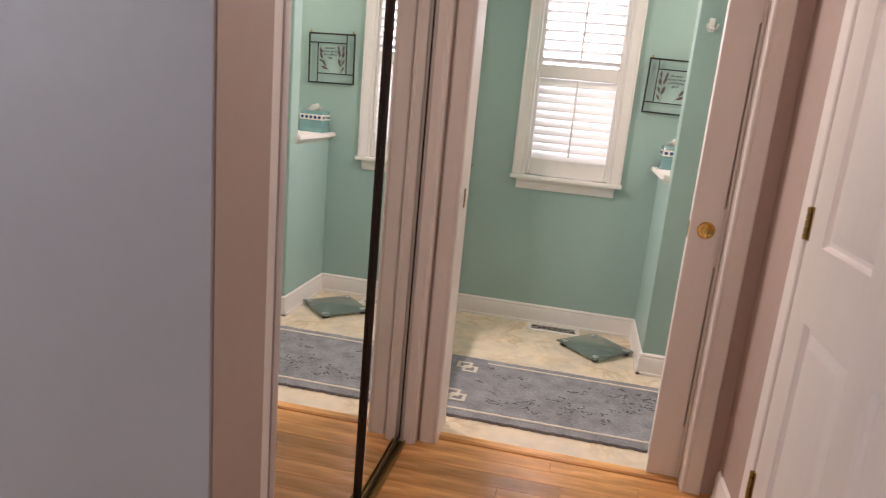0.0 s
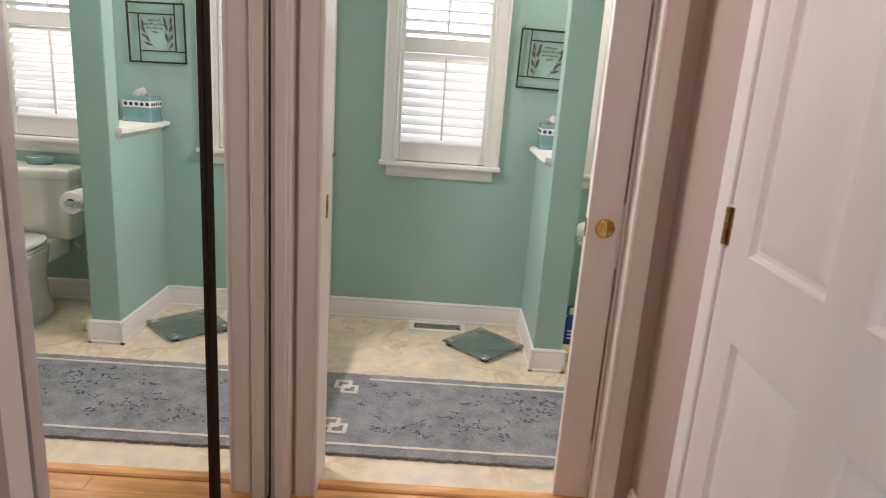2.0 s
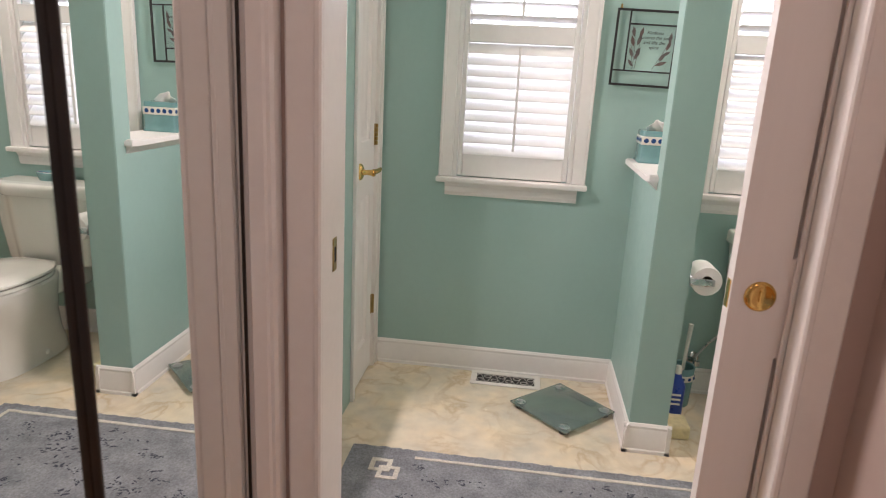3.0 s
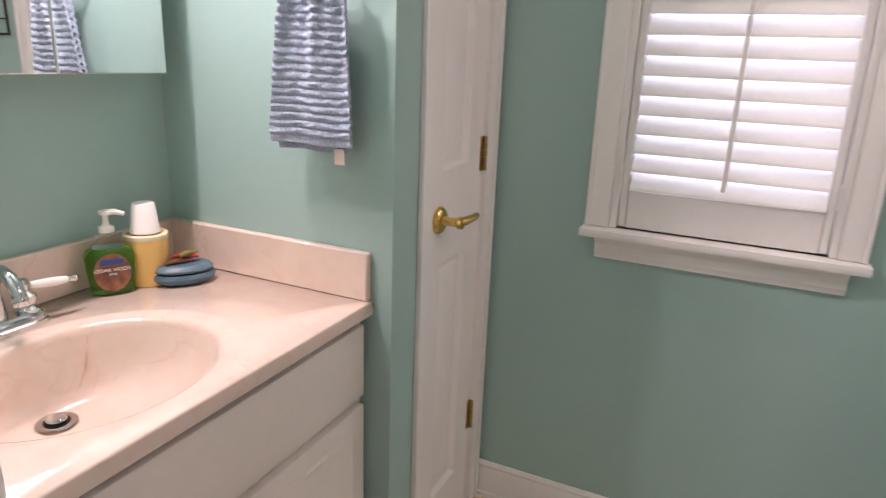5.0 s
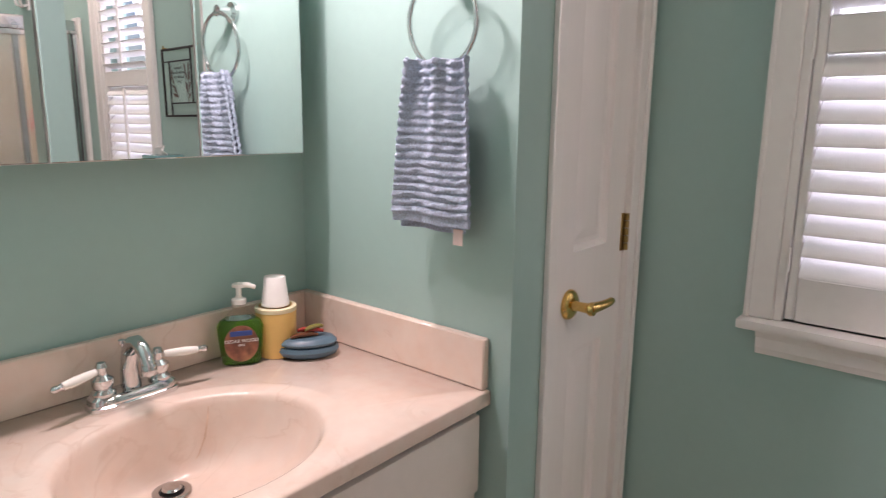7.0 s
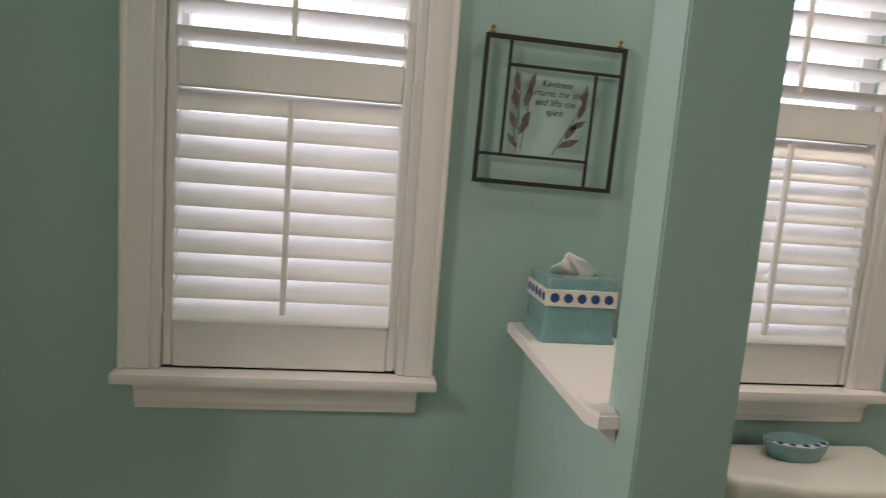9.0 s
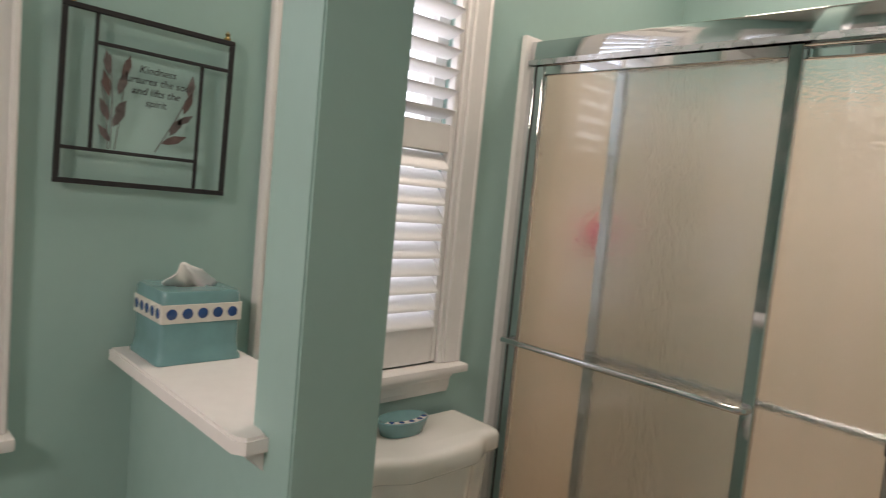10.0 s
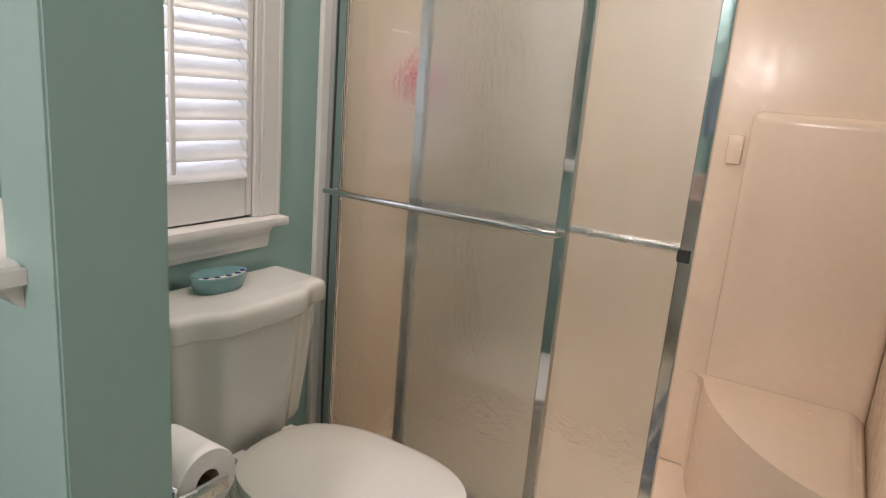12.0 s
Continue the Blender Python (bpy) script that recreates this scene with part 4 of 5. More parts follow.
for j in range(9):
    f = j / 8
    row = []
    for k in range(15):
        u = k / 14 * 2 - 1
        wide = 0.018 + 0.030 * math.sin(math.pi * (0.12 + 0.70 * f))
        row.append(bm.verts.new((u * wide - 0.012 * f + 0.004, 0.013 * math.sin(u * 4.2 + 2.2 * f) * (0.25 + f) - 0.012 * f + tr.uniform(-0.0012, 0.0012), 0.118 + 0.046 * f * (1 - 0.5 * abs(u) ** 1.4) + 0.002 * math.sin(u * 8 + 3 * f))))
    if prev:
        for k in range(14):
            bm.faces.new((prev[k], prev[k + 1], row[k + 1], row[k]))
    prev = row
sheet = part("tissue", bm, PAPER, tb, "white tissue pulled up", smooth=80)
mod = sheet.modifiers.new("thick", "SOLIDIFY")
mod.thickness = 0.0012

# ---- wall picture ----
pic = thing("wall_picture", (1.0775, -0.004, 1.4375, 0, 1.0, 0), "black iron framed glass picture with painted reeds and lettering", "picture")


def bar(x0, x1, z0, z1, d=0.006):
    part("bar", boxes((x0, x1, -0.012 - d / 2, -0.012 + d / 2, z0, z1), bevel=0.001), BLACKIRON, pic)


P_, T_ = 0.1450, 0.0088
bar(-P_, P_, P_ - T_, P_, 0.008)
bar(-P_, P_, -P_, -P_ + T_, 0.008)
bar(-P_, -P_ + T_, -P_ + T_, P_ - T_, 0.008)
bar(P_ - T_, P_, -P_ + T_, P_ - T_, 0.008)
bar(-0.0955, -0.0895, -0.0835, P_ - T_)
bar(-0.0895, P_ - T_, 0.0865, 0.0925)
bar(0.0835, 0.0895, -P_ + T_, 0.0865)
bar(-P_ + T_, 0.0835, -0.0895, -0.0835)
pane = part("pane", boxes((-0.0893, 0.0833, -0.0128, -0.0112, -0.0833, 0.0863)), CLEARGLASS, pic)
pane.visible_shadow = False
REED = material("reed_print", (0.11, 0.095, 0.09), 0.8, grain=0.3, grain_scale=120, stain=0.2, stain_scale=30, bump=0)
REEDRED = material("rust_reed_print", (0.115, 0.08, 0.072), 0.8, grain=0.3, grain_scale=120, bump=0)
INK = material("black_ink", (0.02, 0.02, 0.02), 0.7, bump=0)


def leaf(x, z, ang, length, width, mat):
    bm = bmesh.new()
    width *= 1.35
    pts = [(0, 0), (length * 0.25, width * 0.42), (length * 0.55, width * 0.5), (length, 0), (length * 0.6, -width * 0.5), (length * 0.25, -width * 0.36)]
    a = radians(ang)
    extrude(bm, [(x + u * math.cos(a) - v * math.sin(a), z + u * math.sin(a) + v * math.cos(a)) for u, v in pts], -0.0139, -0.0132, "y")
    part("reed_leaf", bm, mat, pic, smooth=None)


def stem(x0, z0, x1, z1):
    part("reed_stem", tube(bmesh.new(), [(x0, -0.0135, z0), ((x0 + x1) / 2 + 0.003, -0.0135, (z0 + z1) / 2), (x1, -0.0135, z1)], 0.0009, 6), REED, pic)


for x, z, x2, z2 in ((-0.062, -0.082, -0.070, 0.075), (-0.055, -0.082, -0.046, 0.070), (-0.066, -0.082, -0.082, 0.03)):
    stem(x, z, x2, z2)
for x, z, a, l, w, m in ((-0.066, -0.035, 115, 0.040, 0.010, REED), (-0.060, -0.045, 65, 0.045, 0.011, REED), (-0.068, 0.005, 105, 0.045, 0.010, REEDRED), (-0.054, 0.010, 75, 0.045, 0.011, REED), (-0.070, 0.040, 100, 0.042, 0.010, REED), (-0.048, 0.036, 78, 0.045, 0.010, REEDRED), (-0.062, -0.070, 128, 0.035, 0.009, REED), (-0.058, -0.020, 52, 0.03, 0.008, REED)):
    leaf(x, z, a, l, w, m)
stem(0.012, -0.078, 0.074, 0.050)
for x, z, a, l, w, m in ((0.022, -0.062, 22, 0.048, 0.011, REEDRED), (0.036, -0.046, 60, 0.042, 0.011, REED), (0.046, -0.025, 35, 0.036, 0.009, REED), (0.058, -0.005, 72, 0.045, 0.010, REEDRED), (0.066, 0.022, 85, 0.045, 0.010, REED)):
    leaf(x, z, a, l, w, m)


def lettering(text, size, m, mat, parent, name="lettering", shear=0.0):
    cu = bpy.data.curves.new(name, "FONT")
    cu.body, cu.size, cu.align_x, cu.align_y, cu.extrude, cu.shear = text, size, "CENTER", "CENTER", 0.0002, shear
    cu.offset = size * 0.008
    tmp = new(name, cu)
    me = bpy.data.meshes.new_from_object(tmp.evaluated_get(bpy.context.evaluated_depsgraph_get()))
    bpy.data.objects.remove(tmp)
    me.materials.clear()
    me.materials.append(mat)
    ob = new(name, me)
    ob.parent, ob.matrix_basis = parent, m
    return ob


for k, line in enumerate(("Kindness", "nurtures the soul", "and lifts the", "spirit")):
    lettering(line, 0.0175, pose(0.008, -0.0138, 0.060 - k * 0.0185, 90), INK, pic, shear=0.2)
for s in (-1, 1):
    hg = part("hanger", lathe(bmesh.new(), [(0.0045, 0), (0.006, 0.004), (0.003, 0.008), (0.005, 0.012), (0.0, 0.018)], (s * 0.131, -0.010, 0.1445), n=12), OLDBRASS, pic, "small brass hanger")
    part("nail", tube(bmesh.new(), [(s * 0.131, 0.0035, 0.150), (s * 0.131, -0.012, 0.151)], 0.0016, 8), OLDBRASS, hg)

# ---- floor things ----
REGW = material("white_enamel", (0.78, 0.76, 0.72), 0.35, grain=0.03, bump=0.02)
reg = thing("floor_register", (0.618, -0.082, 0.0003), "white metal floor register with scrollwork grille", "floor register")
part("frame_plate", boxes((-0.154, 0.154, -0.066, -0.040, 0, 0.005), (-0.154, 0.154, 0.040, 0.066, 0, 0.005), (-0.154, -0.128, -0.040, 0.040, 0, 0.005), (0.128, 0.154, -0.040, 0.040, 0, 0.005), bevel=0.0015), REGW, reg)
# Near-black sheet under the scrolls paints the duct's shade; no duct is built.
part("well", boxes((-0.128, 0.128, -0.040, 0.040, 0, 0.0012)), GAPSHADE, reg)
for k in range(8):
    x = -0.112 + k * 0.032
    bm = tube(bmesh.new(), [(x + 0.0145 * math.cos(a), 0.013 * math.sin(a) + (0.018 if k % 2 else -0.018), 0.003) for a in [2 * math.pi * q / 14 for q in range(14)]], 0.0013, 6, True)
    part("scroll", bm, REGW, reg)
    bm = tube(bmesh.new(), [(x - 0.016 + 0.032 * f, (0.036 * math.sin(math.pi * (f + k) + 0.3)), 0.003) for f in [q / 8 for q in range(9)]], 0.0013, 6)
    part("scroll", bm, REGW, reg)

sc = thing("bathroom_scale", (0.855, -0.313, 0.0004, 0, 0, 45), "square green-tinted glass bathroom scale on four feet", "bathroom scale")
part("platform", boxes((-0.149, 0.149, -0.149, 0.149, 0.018, 0.025), bevel=0.002, seg=2), SCALEGLASS, sc)
for x in (-1, 1):
    for y in (-1, 1):
        ft = part("foot", lathe(bmesh.new(), [(0, 0), (0.018, 0), (0.020, 0.004), (0.020, 0.014), (0.024, 0.0178), (0, 0.0178)], (x * 0.118, y * 0.118, 0), n=20), RUBBER, sc)
        part("sensor_disc", lathe(bmesh.new(), [(0.021, 0.0252), (0.019, 0.0266), (0.0, 0.0268)], (x * 0.118, y * 0.118, 0), n=20), SATIN, ft)
part("display", boxes((0.108, 0.142, -0.058, 0.058, 0.0085, 0.0178), bevel=0.001), RUBBER, sc, "dark display housing")

TEALC = TEALGLAZE
bh = thing("toilet_brush_holder", (1.345, -0.125, 0), "teal ceramic toilet brush holder with beaded ivory band", "brush holder")
part("pot", lathe(bmesh.new(), [(0, 0), (0.046, 0), (0.050, 0.008), (0.052, 0.07), (0.056, 0.17), (0.054, 0.175), (0.049, 0.172), (0.046, 0.08), (0, 0.07)], n=28), TEALC, bh)
bd = part("band", lathe(bmesh.new(), [(0.0545, 0.118), (0.0562, 0.119), (0.0572, 0.145), (0.0555, 0.146)], n=28), IVORYGLAZE, bh)
for k in range(12):
    a = 2 * math.pi * k / 12
    bm = bmesh.new()
    bmesh.ops.create_icosphere(bm, subdivisions=2, radius=0.008, matrix=Matrix.Translation((0.0545 * math.cos(a), 0.0545 * math.sin(a), 0.132)))
    part("bead", bm, BLUEGLAZE, bd)
part("brush_handle", tube(bmesh.new(), [(0.005, 0, 0.072), (0.010, 0, 0.22), (0.014, -0.004, 0.36)], [0.006, 0.008, 0.010], 12), PORCELAIN, bh)

BLUEP = material("blue_plastic", (0.015, 0.06, 0.36), 0.3, bump=0)
CREAMP = material("cream_sponge", (0.70, 0.62, 0.38), 0.9, grain=0.15, bump=0.6, bump_scale=90)
bl = thing("cleaner_bottle", (1.31, -0.225, 0), "blue plastic cleaner bottle with white trigger cap", "bottle")
part("body", rounded(bmesh.new(), [(0, 0, 0, 0.032, 0.022, 3), (0.005, 0, 0, 0.035, 0.025, 3), (0.13, 0, 0, 0.035, 0.025, 3), (0.165, 0, 0, 0.018, 0.016, 2.2), (0.18, 0, 0, 0.013, 0.013, 2)], 24), BLUEP, bl)
part("cap", rounded(bmesh.new(), [(0.180, 0, 0, 0.0145, 0.0145, 2), (0.20, 0, 0, 0.0145, 0.0145, 2), (0.212, 0, 0, 0.010, 0.010, 2)], 18), PORCELAIN, bl)
for k in range(3):
    part("label_bar", boxes((-0.018, 0.018, -0.0262, -0.0248, 0.05 + k * 0.02, 0.058 + k * 0.02)), PAPER, bl)
sp = thing("sponge", (1.285, -0.385, 0), "cream coloured sponge block on the floor", "sponge")
part("block", boxes((-0.04, 0.045, -0.055, 0.055, 0, 0.055), bevel=0.012, seg=3), CREAMP, sp)
vl = thing("supply_valve", (1.42, -0.0005, 0.16), "chrome water supply valve with riser to the tank", "valve")
part("escutcheon", lathe(bmesh.new(), [(0.028, -0.001), (0.022, -0.009), (0.010, -0.012)], axis="Y", n=20), CHROME, vl)
part("stub", tube(bmesh.new(), [(0, -0.001, 0), (0, -0.055, 0)], 0.009, 12), CHROME, vl)
part("oval_knob", rounded(bmesh.new(), [(-0.010, 0, -0.062, 0.016, 0.008, 2), (0.010, 0, -0.062, 0.016, 0.008, 2)], 16), CHROME, vl)
part("riser", tube(bmesh.new(), [(0, -0.05, 0), (0, -0.05, 0.03), (0.04, -0.06, 0.10), (0.10, -0.09, 0.18), (0.12, -0.095, 0.217)], 0.005, 10), SATIN, vl)

# ---- toilet side ----
tp = thing("toilet_paper_holder", (1.2125, -0.495, 0.665), "brushed metal holder with a white toilet paper roll", "toilet paper holder")
part("wall_plate", boxes((0, 0.006, -0.06, 0.062, -0.02, 0.02), bevel=0.002), SATIN, tp)
for y in (-0.066, 0.068):
    part("arm", boxes((0, 0.080, y - 0.004, y + 0.004, -0.012, 0.012), bevel=0.0025, seg=2), SATIN, tp)
bm = bmesh.new()
lathe(bm, [(0.020, -0.052), (0.049, -0.052), (0.0505, -0.050), (0.0505, 0.050), (0.049, 0.052), (0.020, 0.052), (0.020, -0.052)], (0.058, 0, 0), "Y", 36)
rl = part("paper_roll", bm, PAPER, tp, "white toilet paper roll")
part("core", lathe(bmesh.new(), [(0.0195, -0.0515), (0.0195, 0.0515)], (0.058, 0, 0), "Y", 24), material("brown_card", (0.36, 0.27, 0.18), 0.9), rl)
part("spindle", tube(bmesh.new(), [(0.058, -0.064, 0), (0.058, 0.066, 0)], 0.008, 12), CHROME, tp)

dish = thing("soap_dish", (1.682, -0.075, 0.7455), "oval teal ceramic soap dish with ivory rim and blue beads", "soap dish")
part("bowl", rounded(bmesh.new(), [(0, 0, 0, 0.056, 0.030, 2.1), (0.004, 0, 0, 0.060, 0.034, 2.1), (0.028, 0, 0, 0.069, 0.041, 2.1), (0.040, 0, 0, 0.072, 0.043, 2.1), (0.043, 0, 0, 0.070, 0.041, 2.1), (0.041, 0, 0, 0.066, 0.037, 2.1), (0.034, 0, 0, 0.050, 0.022, 2.1)], 40), TEALC, dish)
bm = bmesh.new()
arc = [radians(200 + 140 * k / 16) for k in range(17)]
rows_ = [[bm.verts.new((rx * math.cos(a), ry * math.sin(a), z)) for a in arc] for rx, ry, z in ((0.0712, 0.0424, 0.038), (0.0700, 0.0412, 0.0440), (0.055, 0.0245, 0.0425), (0.054, 0.0235, 0.035))]
for p, q in zip(rows_, rows_[1:] + rows_[:1]):
    for k in range(16):
        bm.faces.new((p[k], p[k + 1], q[k + 1], q[k]))
for k in (0, 16):
    bm.faces.new([r_[k] for r_ in rows_])
rim = part("rim_band", bm, IVORYGLAZE, dish, "ivory beaded rim")
for k in range(5):
    a = radians(270 + (k - 2) * 27)
    part("bead", lathe(bmesh.new(), [(0.0, 0.0462), (0.005, 0.0457), (0.0072, 0.0442), (0.0076, 0.0415)], (0.0630 * math.cos(a), 0.0335 * math.sin(a), 0), n=14), BLUEGLAZE, rim)

hook = thing("robe_hook", (1.135, -0.5525, 1.70), "white double robe hook on the post", "hook")
part("plate", boxes((-0.012, 0.012, -0.005, 0, -0.03, 0.03), bevel=0.002, seg=2), WHITE, hook)
for s in (-1, 1):
    part("prong", tube(bmesh.new(), [(s * 0.004, -0.004, -0.012), (s * 0.012, -0.022, -0.020), (s * 0.020, -0.034, -0.012), (s * 0.022, -0.036, 0.004)], [0.0045, 0.0045, 0.0045, 0.0055], 10), WHITE, hook)

# ---- in the shower ----
PINK = material("pink_nylon_mesh", (0.80, 0.10, 0.16), 0.8, grain=0.2, bump=0.6)
pf = thing("bath_pouf", (2.42, -0.10, 1.25), "pink nylon bath pouf hanging in the shower", "bath pouf")
bm = bmesh.new()
bmesh.ops.create_icosphere(bm, subdivisions=4, radius=0.055)
for v in bm.verts:
    v.co *= 1 + 0.16 * noise.noise(v.co * 60) + 0.08 * math.sin(v.co.x * 160) * math.sin(v.co.z * 140)
part("mesh_ball", bm, PINK, pf, smooth=60)
part("cord", tube(bmesh.new(), [(0, 0, 0.05), (0.003, 0.03, 0.10), (0, 0.068, 0.14)], 0.002, 6), PAPER, pf)
part("suction_hook", lathe(bmesh.new(), [(0, 0.052), (0.008, 0.055), (0.018, 0.069)], (0, 0, 0.14), "Y", 16), CLEARGLASS, pf)

# ---- on the vanity ----
VT = VZ + 0.0005
fa = thing("faucet", (-0.512, -1.002, VT), "chrome centreset faucet with white porcelain lever handles", "faucet")
part("base", rounded(bmesh.new(), [(0, 0, 0, 0.029, 0.081, 4), (0.008, 0, 0, 0.029, 0.081, 4), (0.010, 0, 0, 0.026, 0.078, 4), (0.020, 0, 0, 0.025, 0.077, 4), (0.026, 0, 0, 0.020, 0.070, 4)], 40), CHROME, fa)
sp_pts = [(-0.004, 0, 0.024), (-0.006, 0, 0.060), (-0.002, 0, 0.090), (0.012, 0, 0.110), (0.032, 0, 0.117), (0.052, 0, 0.110), (0.066, 0, 0.093), (0.070, 0, 0.080)]
part("spout", tube(bmesh.new(), sp_pts, [0.018, 0.0155, 0.0135, 0.0125, 0.012, 0.0118, 0.0118, 0.0115], 18), CHROME, fa)
part("aerator", lathe(bmesh.new(), [(0.0125, 0.066), (0.0132, 0.068), (0.0132, 0.082), (0.0118, 0.084)], (0.0705, 0, 0), n=18), CHROME, fa)
part("pop_up_rod", lathe(bmesh.new(), [(0.002, 0.025), (0.002, 0.098), (0.0065, 0.100), (0.0065, 0.106), (0, 0.109)], (-0.028, 0, 0), n=12), CHROME, fa)
for s in (-1, 1):
    hb = part("handle_hub", lathe(bmesh.new(), [(0.020, 0.024), (0.0205, 0.030), (0.014, 0.036), (0.019, 0.046), (0.0185, 0.054), (0.009, 0.062), (0.008, 0.070), (0.0105, 0.076), (0.0075, 0.084), (0, 0.086)], (0, s * 0.051, 0), n=22), CHROME, fa)
    part("porcelain_lever", tube(bmesh.new(), [(0.002, s * 0.062, 0.070), (0.006, s * 0.075, 0.069), (0.012, s * 0.100, 0.067), (0.017, s * 0.122, 0.066)], [0.0062, 0.0078, 0.0088, 0.0066], 14), PORCELAIN, hb, "white porcelain lever")
    part("lever_tip", tube(bmesh.new(), [(0.017, s * 0.1225, 0.066), (0.0185, s * 0.127, 0.066), (0.0195, s * 0.131, 0.066), (0.021, s * 0.137, 0.0658), (0.022, s * 0.141, 0.0657)], [0.0066, 0.0045, 0.0062, 0.0062, 0.002], 12), CHROME, hb)

GREENSOAP = glass("green_liquid_soap", (0.12, 0.36, 0.03), 0.08, 1.4, alpha=0.75)
LABELRED = material("rust_label_print", (0.16, 0.035, 0.025), 0.4, grain=0.5, grain_scale=60, stain=0.4, stain_scale=25, bump=0, tint=(0.34, 0.15, 0.07))
LABELBLUE = material("blue_label_print", (0.02, 0.06, 0.26), 0.4, bump=0)
YELLOW = material("yellow_plastic", (0.78, 0.50, 0.16), 0.4, grain=0.03, bump=0.02)
sb = thing("soap_bottle", (-0.525, -0.765, VT, 0, 0, 60), "green liquid hand soap pump bottle with rust label", "soap bottle")
part("bottle", rounded(bmesh.new(), [(0, 0, 0, 0.036, 0.020, 3), (0.004, 0, 0, 0.040, 0.024, 3), (0.045, 0, 0, 0.045, 0.027, 2.8), (0.080, 0, 0, 0.047, 0.027, 2.8), (0.091, 0, 0, 0.042, 0.025, 2.6), (0.096, 0, 0, 0.034, 0.021, 2.3)], 32), GREENSOAP, sb)
part("shoulder", rounded(bmesh.new(), [(0.0965, 0, 0, 0.0335, 0.0205, 2.3), (0.108, 0, 0, 0.022, 0.017, 2.1), (0.116, 0, 0, 0.0145, 0.0145, 2), (0.134, 0, 0, 0.0145, 0.0145, 2)], 24), CLEARGLASS, sb)
pm = part("pump", lathe(bmesh.new(), [(0.0155, 0.128), (0.0155, 0.138), (0.008, 0.141), (0.0055, 0.146), (0.0055, 0.162), (0.013, 0.164), (0.012, 0.171), (0, 0.172)], n=20), PORCELAIN, sb, "translucent white pump")
part("nozzle", tube(bmesh.new(), [(0, 0, 0.167), (0.018, -0.006, 0.168), (0.034, -0.012, 0.163)], [0.007, 0.006, 0.0045], 10), PORCELAIN, pm)
lb = part("label", lathe(bmesh.new(), [(0, -0.0288), (0.034, -0.0284), (0.034, -0.0272), (0, -0.0268)], (0, 0, 0.049), "Y", 30, 1.0, 1.15), LABELRED, sb, "rust coloured printed label")
part("logo_shape", boxes((-0.022, 0.022, -0.0302, -0.0289, 0.066, 0.077), bevel=0.0005), LABELBLUE, lb)
t1 = lettering("CEDAR WOOD", 0.0098, pose(0, -0.0294, 0.055, 90), PAPER, lb)
lettering("SPICE", 0.0060, pose(0, -0.0294, 0.046, 90), PAPER, lb)

cd_ = thing("cup_dispenser", (-0.512, -0.684, VT), "yellow plastic paper cup dispenser beside the soap", "cup dispenser")
part("body", lathe(bmesh.new(), [(0, 0), (0.040, 0), (0.042, 0.003), (0.044, 0.104), (0.043, 0.108), (0.038, 0.109), (0.034, 0.107), (0, 0.106)], n=32), YELLOW, cd_)
part("rim", lathe(bmesh.new(), [(0.0445, 0.100), (0.0452, 0.103), (0.0445, 0.109), (0.036, 0.1105)], n=32), material("cream_plastic", (0.76, 0.68, 0.46), 0.4, bump=0), cd_)
cup = thing("paper_cup", (-0.512, -0.684, VT + 0.1110), "white paper cup upside down on the dispenser", "paper cup")
part("cup_wall", lathe(bmesh.new(), [(0.0295, 0), (0.0305, 0.002), (0.0295, 0.004), (0.0225, 0.062), (0.0215, 0.063), (0.021, 0.061), (0, 0.0605)], n=30), PAPER, cup)

BLUEC = material("slate_blue_ceramic", (0.085, 0.15, 0.20), 0.4, stain=0.1, stain_scale=20, bump=0.05)
ds = thing("lidded_dish", (-0.452, -0.645, VT, 0, 0, 55), "slate blue oval lidded dish holding hair clips", "dish")
part("bowl", rounded(bmesh.new(), [(0, 0, 0, 0.048, 0.030, 2.2), (0.006, 0, 0, 0.060, 0.039, 2.2), (0.016, 0, 0, 0.066, 0.044, 2.2), (0.024, 0, 0, 0.063, 0.041, 2.2), (0.0245, 0, 0, 0.052, 0.032, 2.2)], 36), BLUEC, ds)
part("lid", rounded(bmesh.new(), [(0.0250, 0, 0, 0.050, 0.031, 2.2), (0.0285, 0, 0, 0.060, 0.039, 2.2), (0.033, 0, 0, 0.062, 0.040, 2.2), (0.041, 0, 0, 0.054, 0.034, 2.2), (0.0425, 0, 0, 0.044, 0.028, 2.2)], 36), BLUEC, ds)
CLIP = [material("tortoise_clip", (0.20, 0.07, 0.03), 0.2, stain=0.4, stain_scale=60, bump=0, coat=0.5), material("red_gold_clip", (0.38, 0.04, 0.03), 0.25, bump=0, coat=0.5), material("olive_clip", (0.24, 0.20, 0.05), 0.25, bump=0, coat=0.5)]
for k, (x, y, r, L_) in enumerate(((-0.010, -0.006, 12, 0.060), (0.004, 0.005, -14, 0.056), (0.010, -0.008, 30, 0.045))):
    m = Matrix.Translation((-0.452, -0.645, VT + 0.0430)) @ Matrix.Rotation(radians(55 + r), 4, "Z") @ Matrix.Translation((x, y, 0.0075 * k))
    cl = thing("hair_clip", m.to_translation(), "small glossy hair clip lying on the dish", "hair clip", "hair clips on the dish")
    cl.matrix_basis = m
    part("upper_bar", tube(bmesh.new(), [(-L_ / 2, 0, 0.003), (-L_ / 4, 0, 0.0062), (L_ / 4, 0, 0.0062), (L_ / 2, 0, 0.003)], [0.003, 0.0052, 0.0052, 0.003], 8), CLIP[k], cl)
    part("lower_bar", tube(bmesh.new(), [(-L_ / 2, 0, 0.0024), (L_ / 2, 0.003, 0.0024)], 0.0026, 8), CLIP[k], cl)

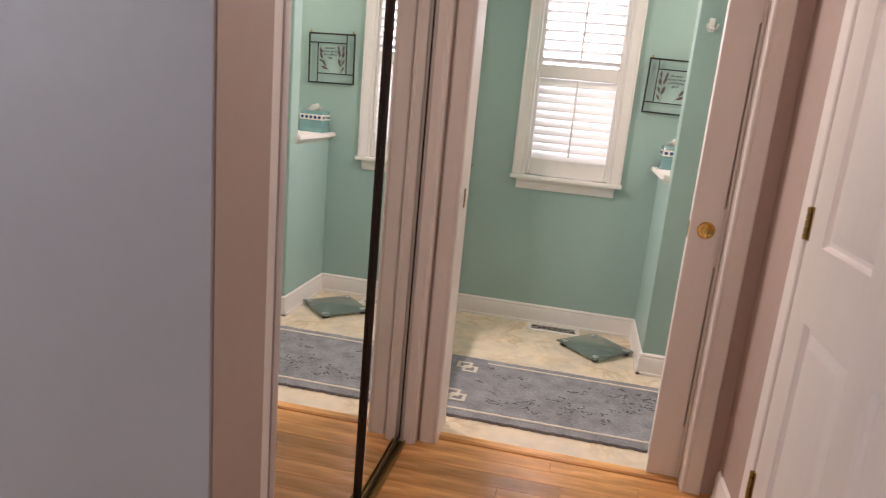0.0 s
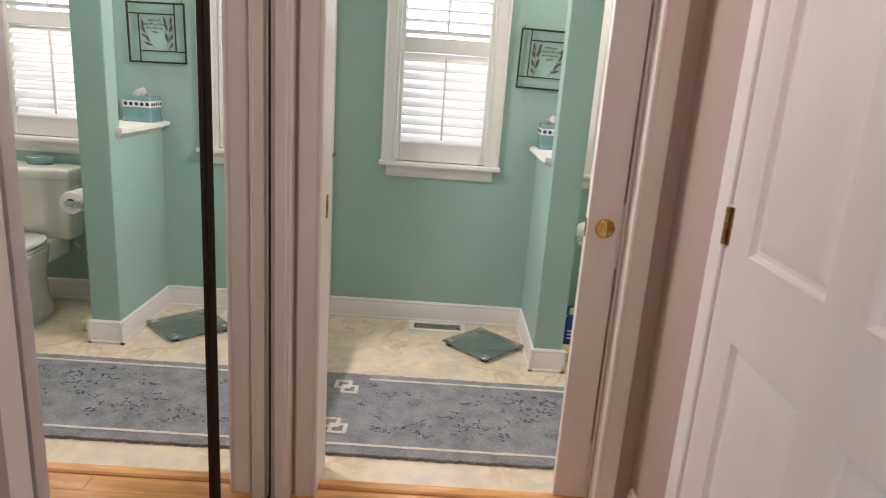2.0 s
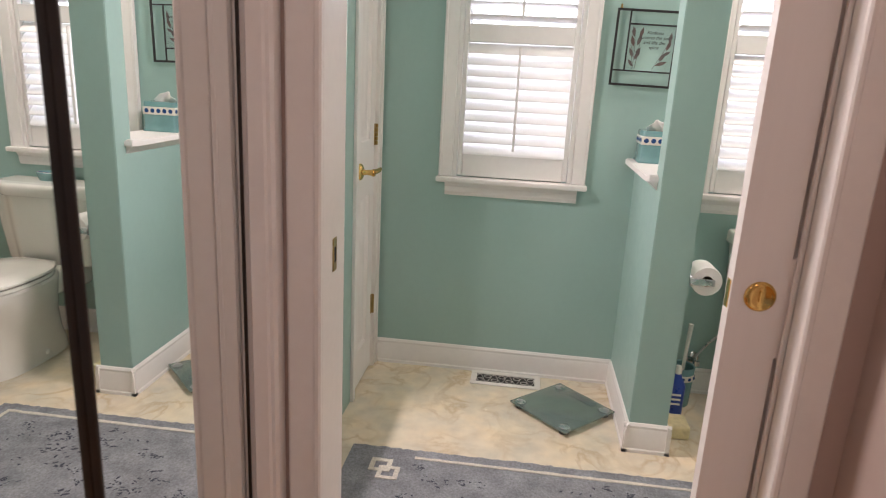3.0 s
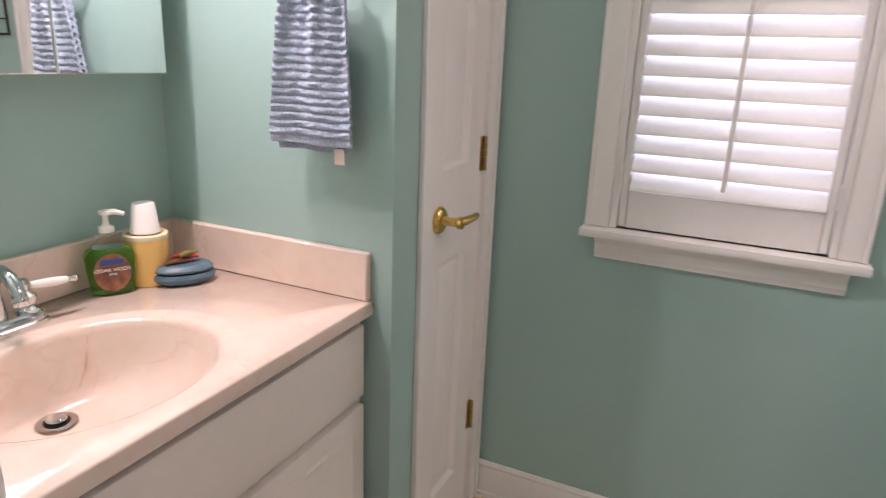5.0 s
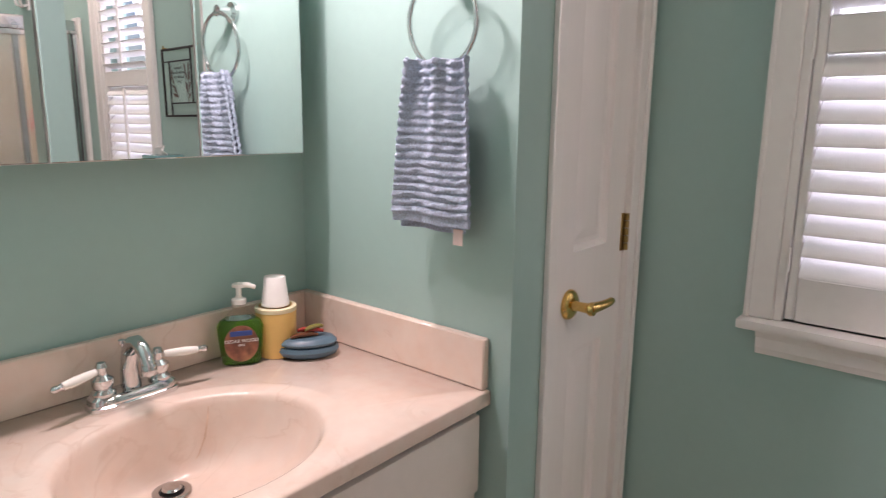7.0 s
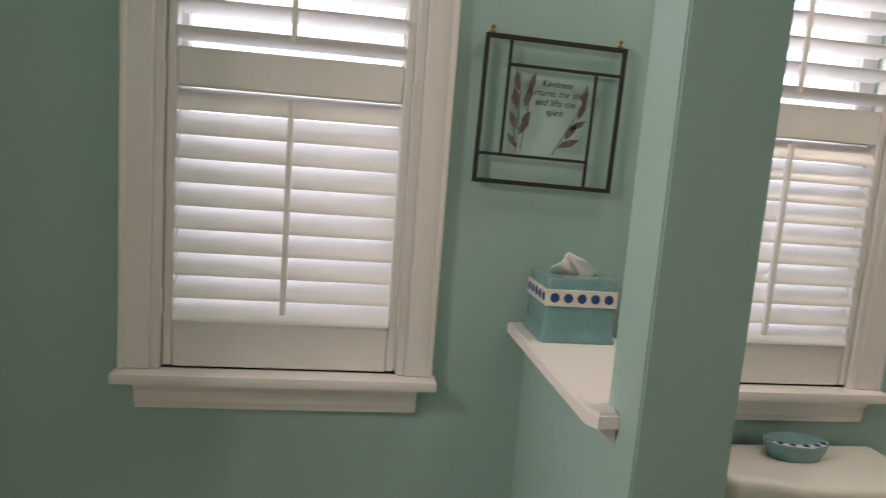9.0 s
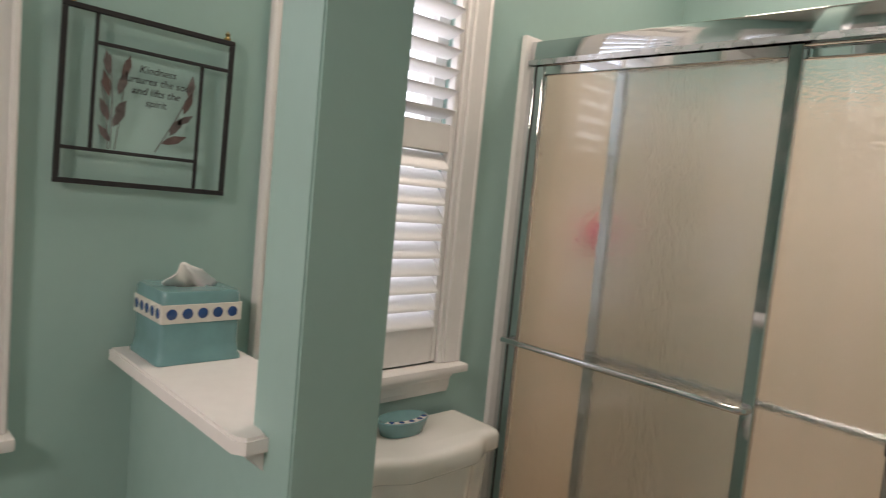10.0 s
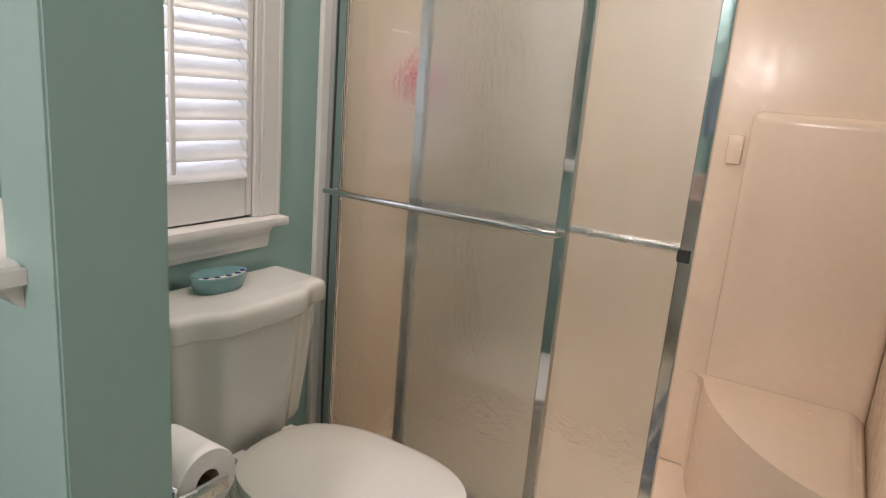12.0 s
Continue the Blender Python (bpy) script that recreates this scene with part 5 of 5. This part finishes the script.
# ---- towel ring ----
rg = thing("towel_ring", (-0.142, -0.531, 1.552), "chrome towel ring on the wall", "towel ring")
part("rose", lathe(bmesh.new(), [(0.026, 0), (0.025, -0.008), (0.014, -0.014), (0.011, -0.040), (0.014, -0.046), (0, -0.050)], axis="Y", n=26), CHROME, rg)
RR = 0.078
part("ring", tube(bmesh.new(), [(RR * math.sin(a), -0.040 - 0.004 * math.cos(a), -RR - 0.004 + RR * math.cos(a)) for a in [2 * math.pi * k / 40 for k in range(40)]], 0.0048, 10, True), CHROME, rg)


def towel():
    t = thing("hand_towel", (-0.137, -0.531, 1.391), "blue-grey ribbed terry hand towel folded over the ring", "towel")

    def flap(y_mid, bottom, ribs, shift, side, wide=1.0):
        bm = bmesh.new()
        nu, nv = 48, ribs * 8
        front_, back_ = [], []
        for j in range(nv + 1):
            f = j / nv
            z = 0.012 - f * (0.012 + bottom)
            half = wide * 0.060 + wide * 0.031 * min(1, f * 1.15) ** 0.8
            rowf, rowb = [], []
            for k in range(nu + 1):
                u = 2 * k / nu - 1
                gather = (1 - f) ** 1.5
                fold = 0.014 * math.sin(u * 5.2 + 0.6) * (0.45 + gather) + 0.010 * math.sin(u * 12 + 2 * f) * gather
                hem = f > 1 - 1.0 / ribs
                rib = 0.0 if hem else 0.0055 * abs(math.sin(math.pi * (f * ribs + 0.12 * math.sin(u * 7 + side) * (1 - f)))) ** 0.6 * (0.85 + 0.7 * noise.noise(Vector((u * 6, f * 40, side))))
                sag = 0.010 * (u * u) * gather
                x = u * half + shift * f + 0.002 * noise.noise(Vector((u, f * 30, 3 + side)))
                y = y_mid + side * (rib + fold * 0.5) + 0.004 * math.cos(u * 2) * f
                zz = z + sag - 0.001 * f * math.sin(u * 4) + 0.004 * gather * math.cos(u * 4.0)
                rowf.append(bm.verts.new((x, y, zz)))
                rowb.append(bm.verts.new((x, y - side * 0.008, zz)))
            front_.append(rowf), back_.append(rowb)
        for g in (front_, back_):
            for a, b in zip(g, g[1:]):
                for k in range(nu):
                    bm.faces.new((a[k], a[k + 1], b[k + 1], b[k]))
        for k in range(nu):
            bm.faces.new((front_[0][k], front_[0][k + 1], back_[0][k + 1], back_[0][k]))
            bm.faces.new((front_[-1][k], front_[-1][k + 1], back_[-1][k + 1], back_[-1][k]))
        for j in range(nv):
            for k in (0, nu):
                bm.faces.new((front_[j][k], front_[j + 1][k], back_[j + 1][k], back_[j][k]))
        return bm
    part("front_fold", flap(-0.062, 0.283, 20, -0.012, -1), TOWEL, t, smooth=70)
    part("back_fold", flap(-0.044, 0.297, 20, -0.022, -1, 0.84), TOWEL, t, smooth=70)
    bm = boxes((0.034, 0.056, -0.048, -0.0465, -0.318, -0.288))
    part("care_tag", bm, material("pink_white_tag", (0.78, 0.62, 0.58), 0.8), t, "pale care tag", smooth=None)
    return t


towel()

# ---- hall floor boards ----
# The base slab is near-black, so the gaps between planks read dark.
hall_floor = solid("floor_hall", boxes((-2.6, HX, -6.5, -1.567, -0.05, -0.010)), GAPSHADE, "honey oak strip floor of the hall", "floor")
PW = 0.0815
plank_mesh = {}


def plank(length):
    key = round(length, 2)
    if key not in plank_mesh:
        plank_mesh[key] = mesh_of("plank", boxes((0.0003, key - 0.0003, 0.0003, PW - 0.0003, 0, 0.010), bevel=0.0008), OAK)
    return plank_mesh[key]


pr = random.Random(11)
rest = bmesh.new()
row = 0
y = -1.567
while y > -6.4:
    y -= PW
    row += 1
    near = y > -4.4
    x = (0.04 if near else -2.6)
    while x < HX - 0.01:
        length = min(round(pr.uniform(0.35, 1.0), 2), round(HX - x, 2))
        if HX - x - length < 0.12:
            length = round(HX - x, 2)
        if near:
            ob = new("plank", plank(length))
            ob.location, ob.parent = (x, y, -0.0098), hall_floor
        else:
            box(rest, x + 0.0003, x + length - 0.0003, y + 0.0003, y + PW - 0.0003, -0.0098, 0.0002)
        x += length
for k in range(17):
    box(rest, -2.6, 0.0397, -2.952 - (k + 1) * PW, -2.952 - k * PW - 0.0006, -0.0098, 0.0002)
box(rest, -0.49, 0.0397, -2.80, -1.60, -0.0098, 0.0002)
ob = part("plank_rest", rest, OAK, hall_floor)
ob["kind"] = "stuff"
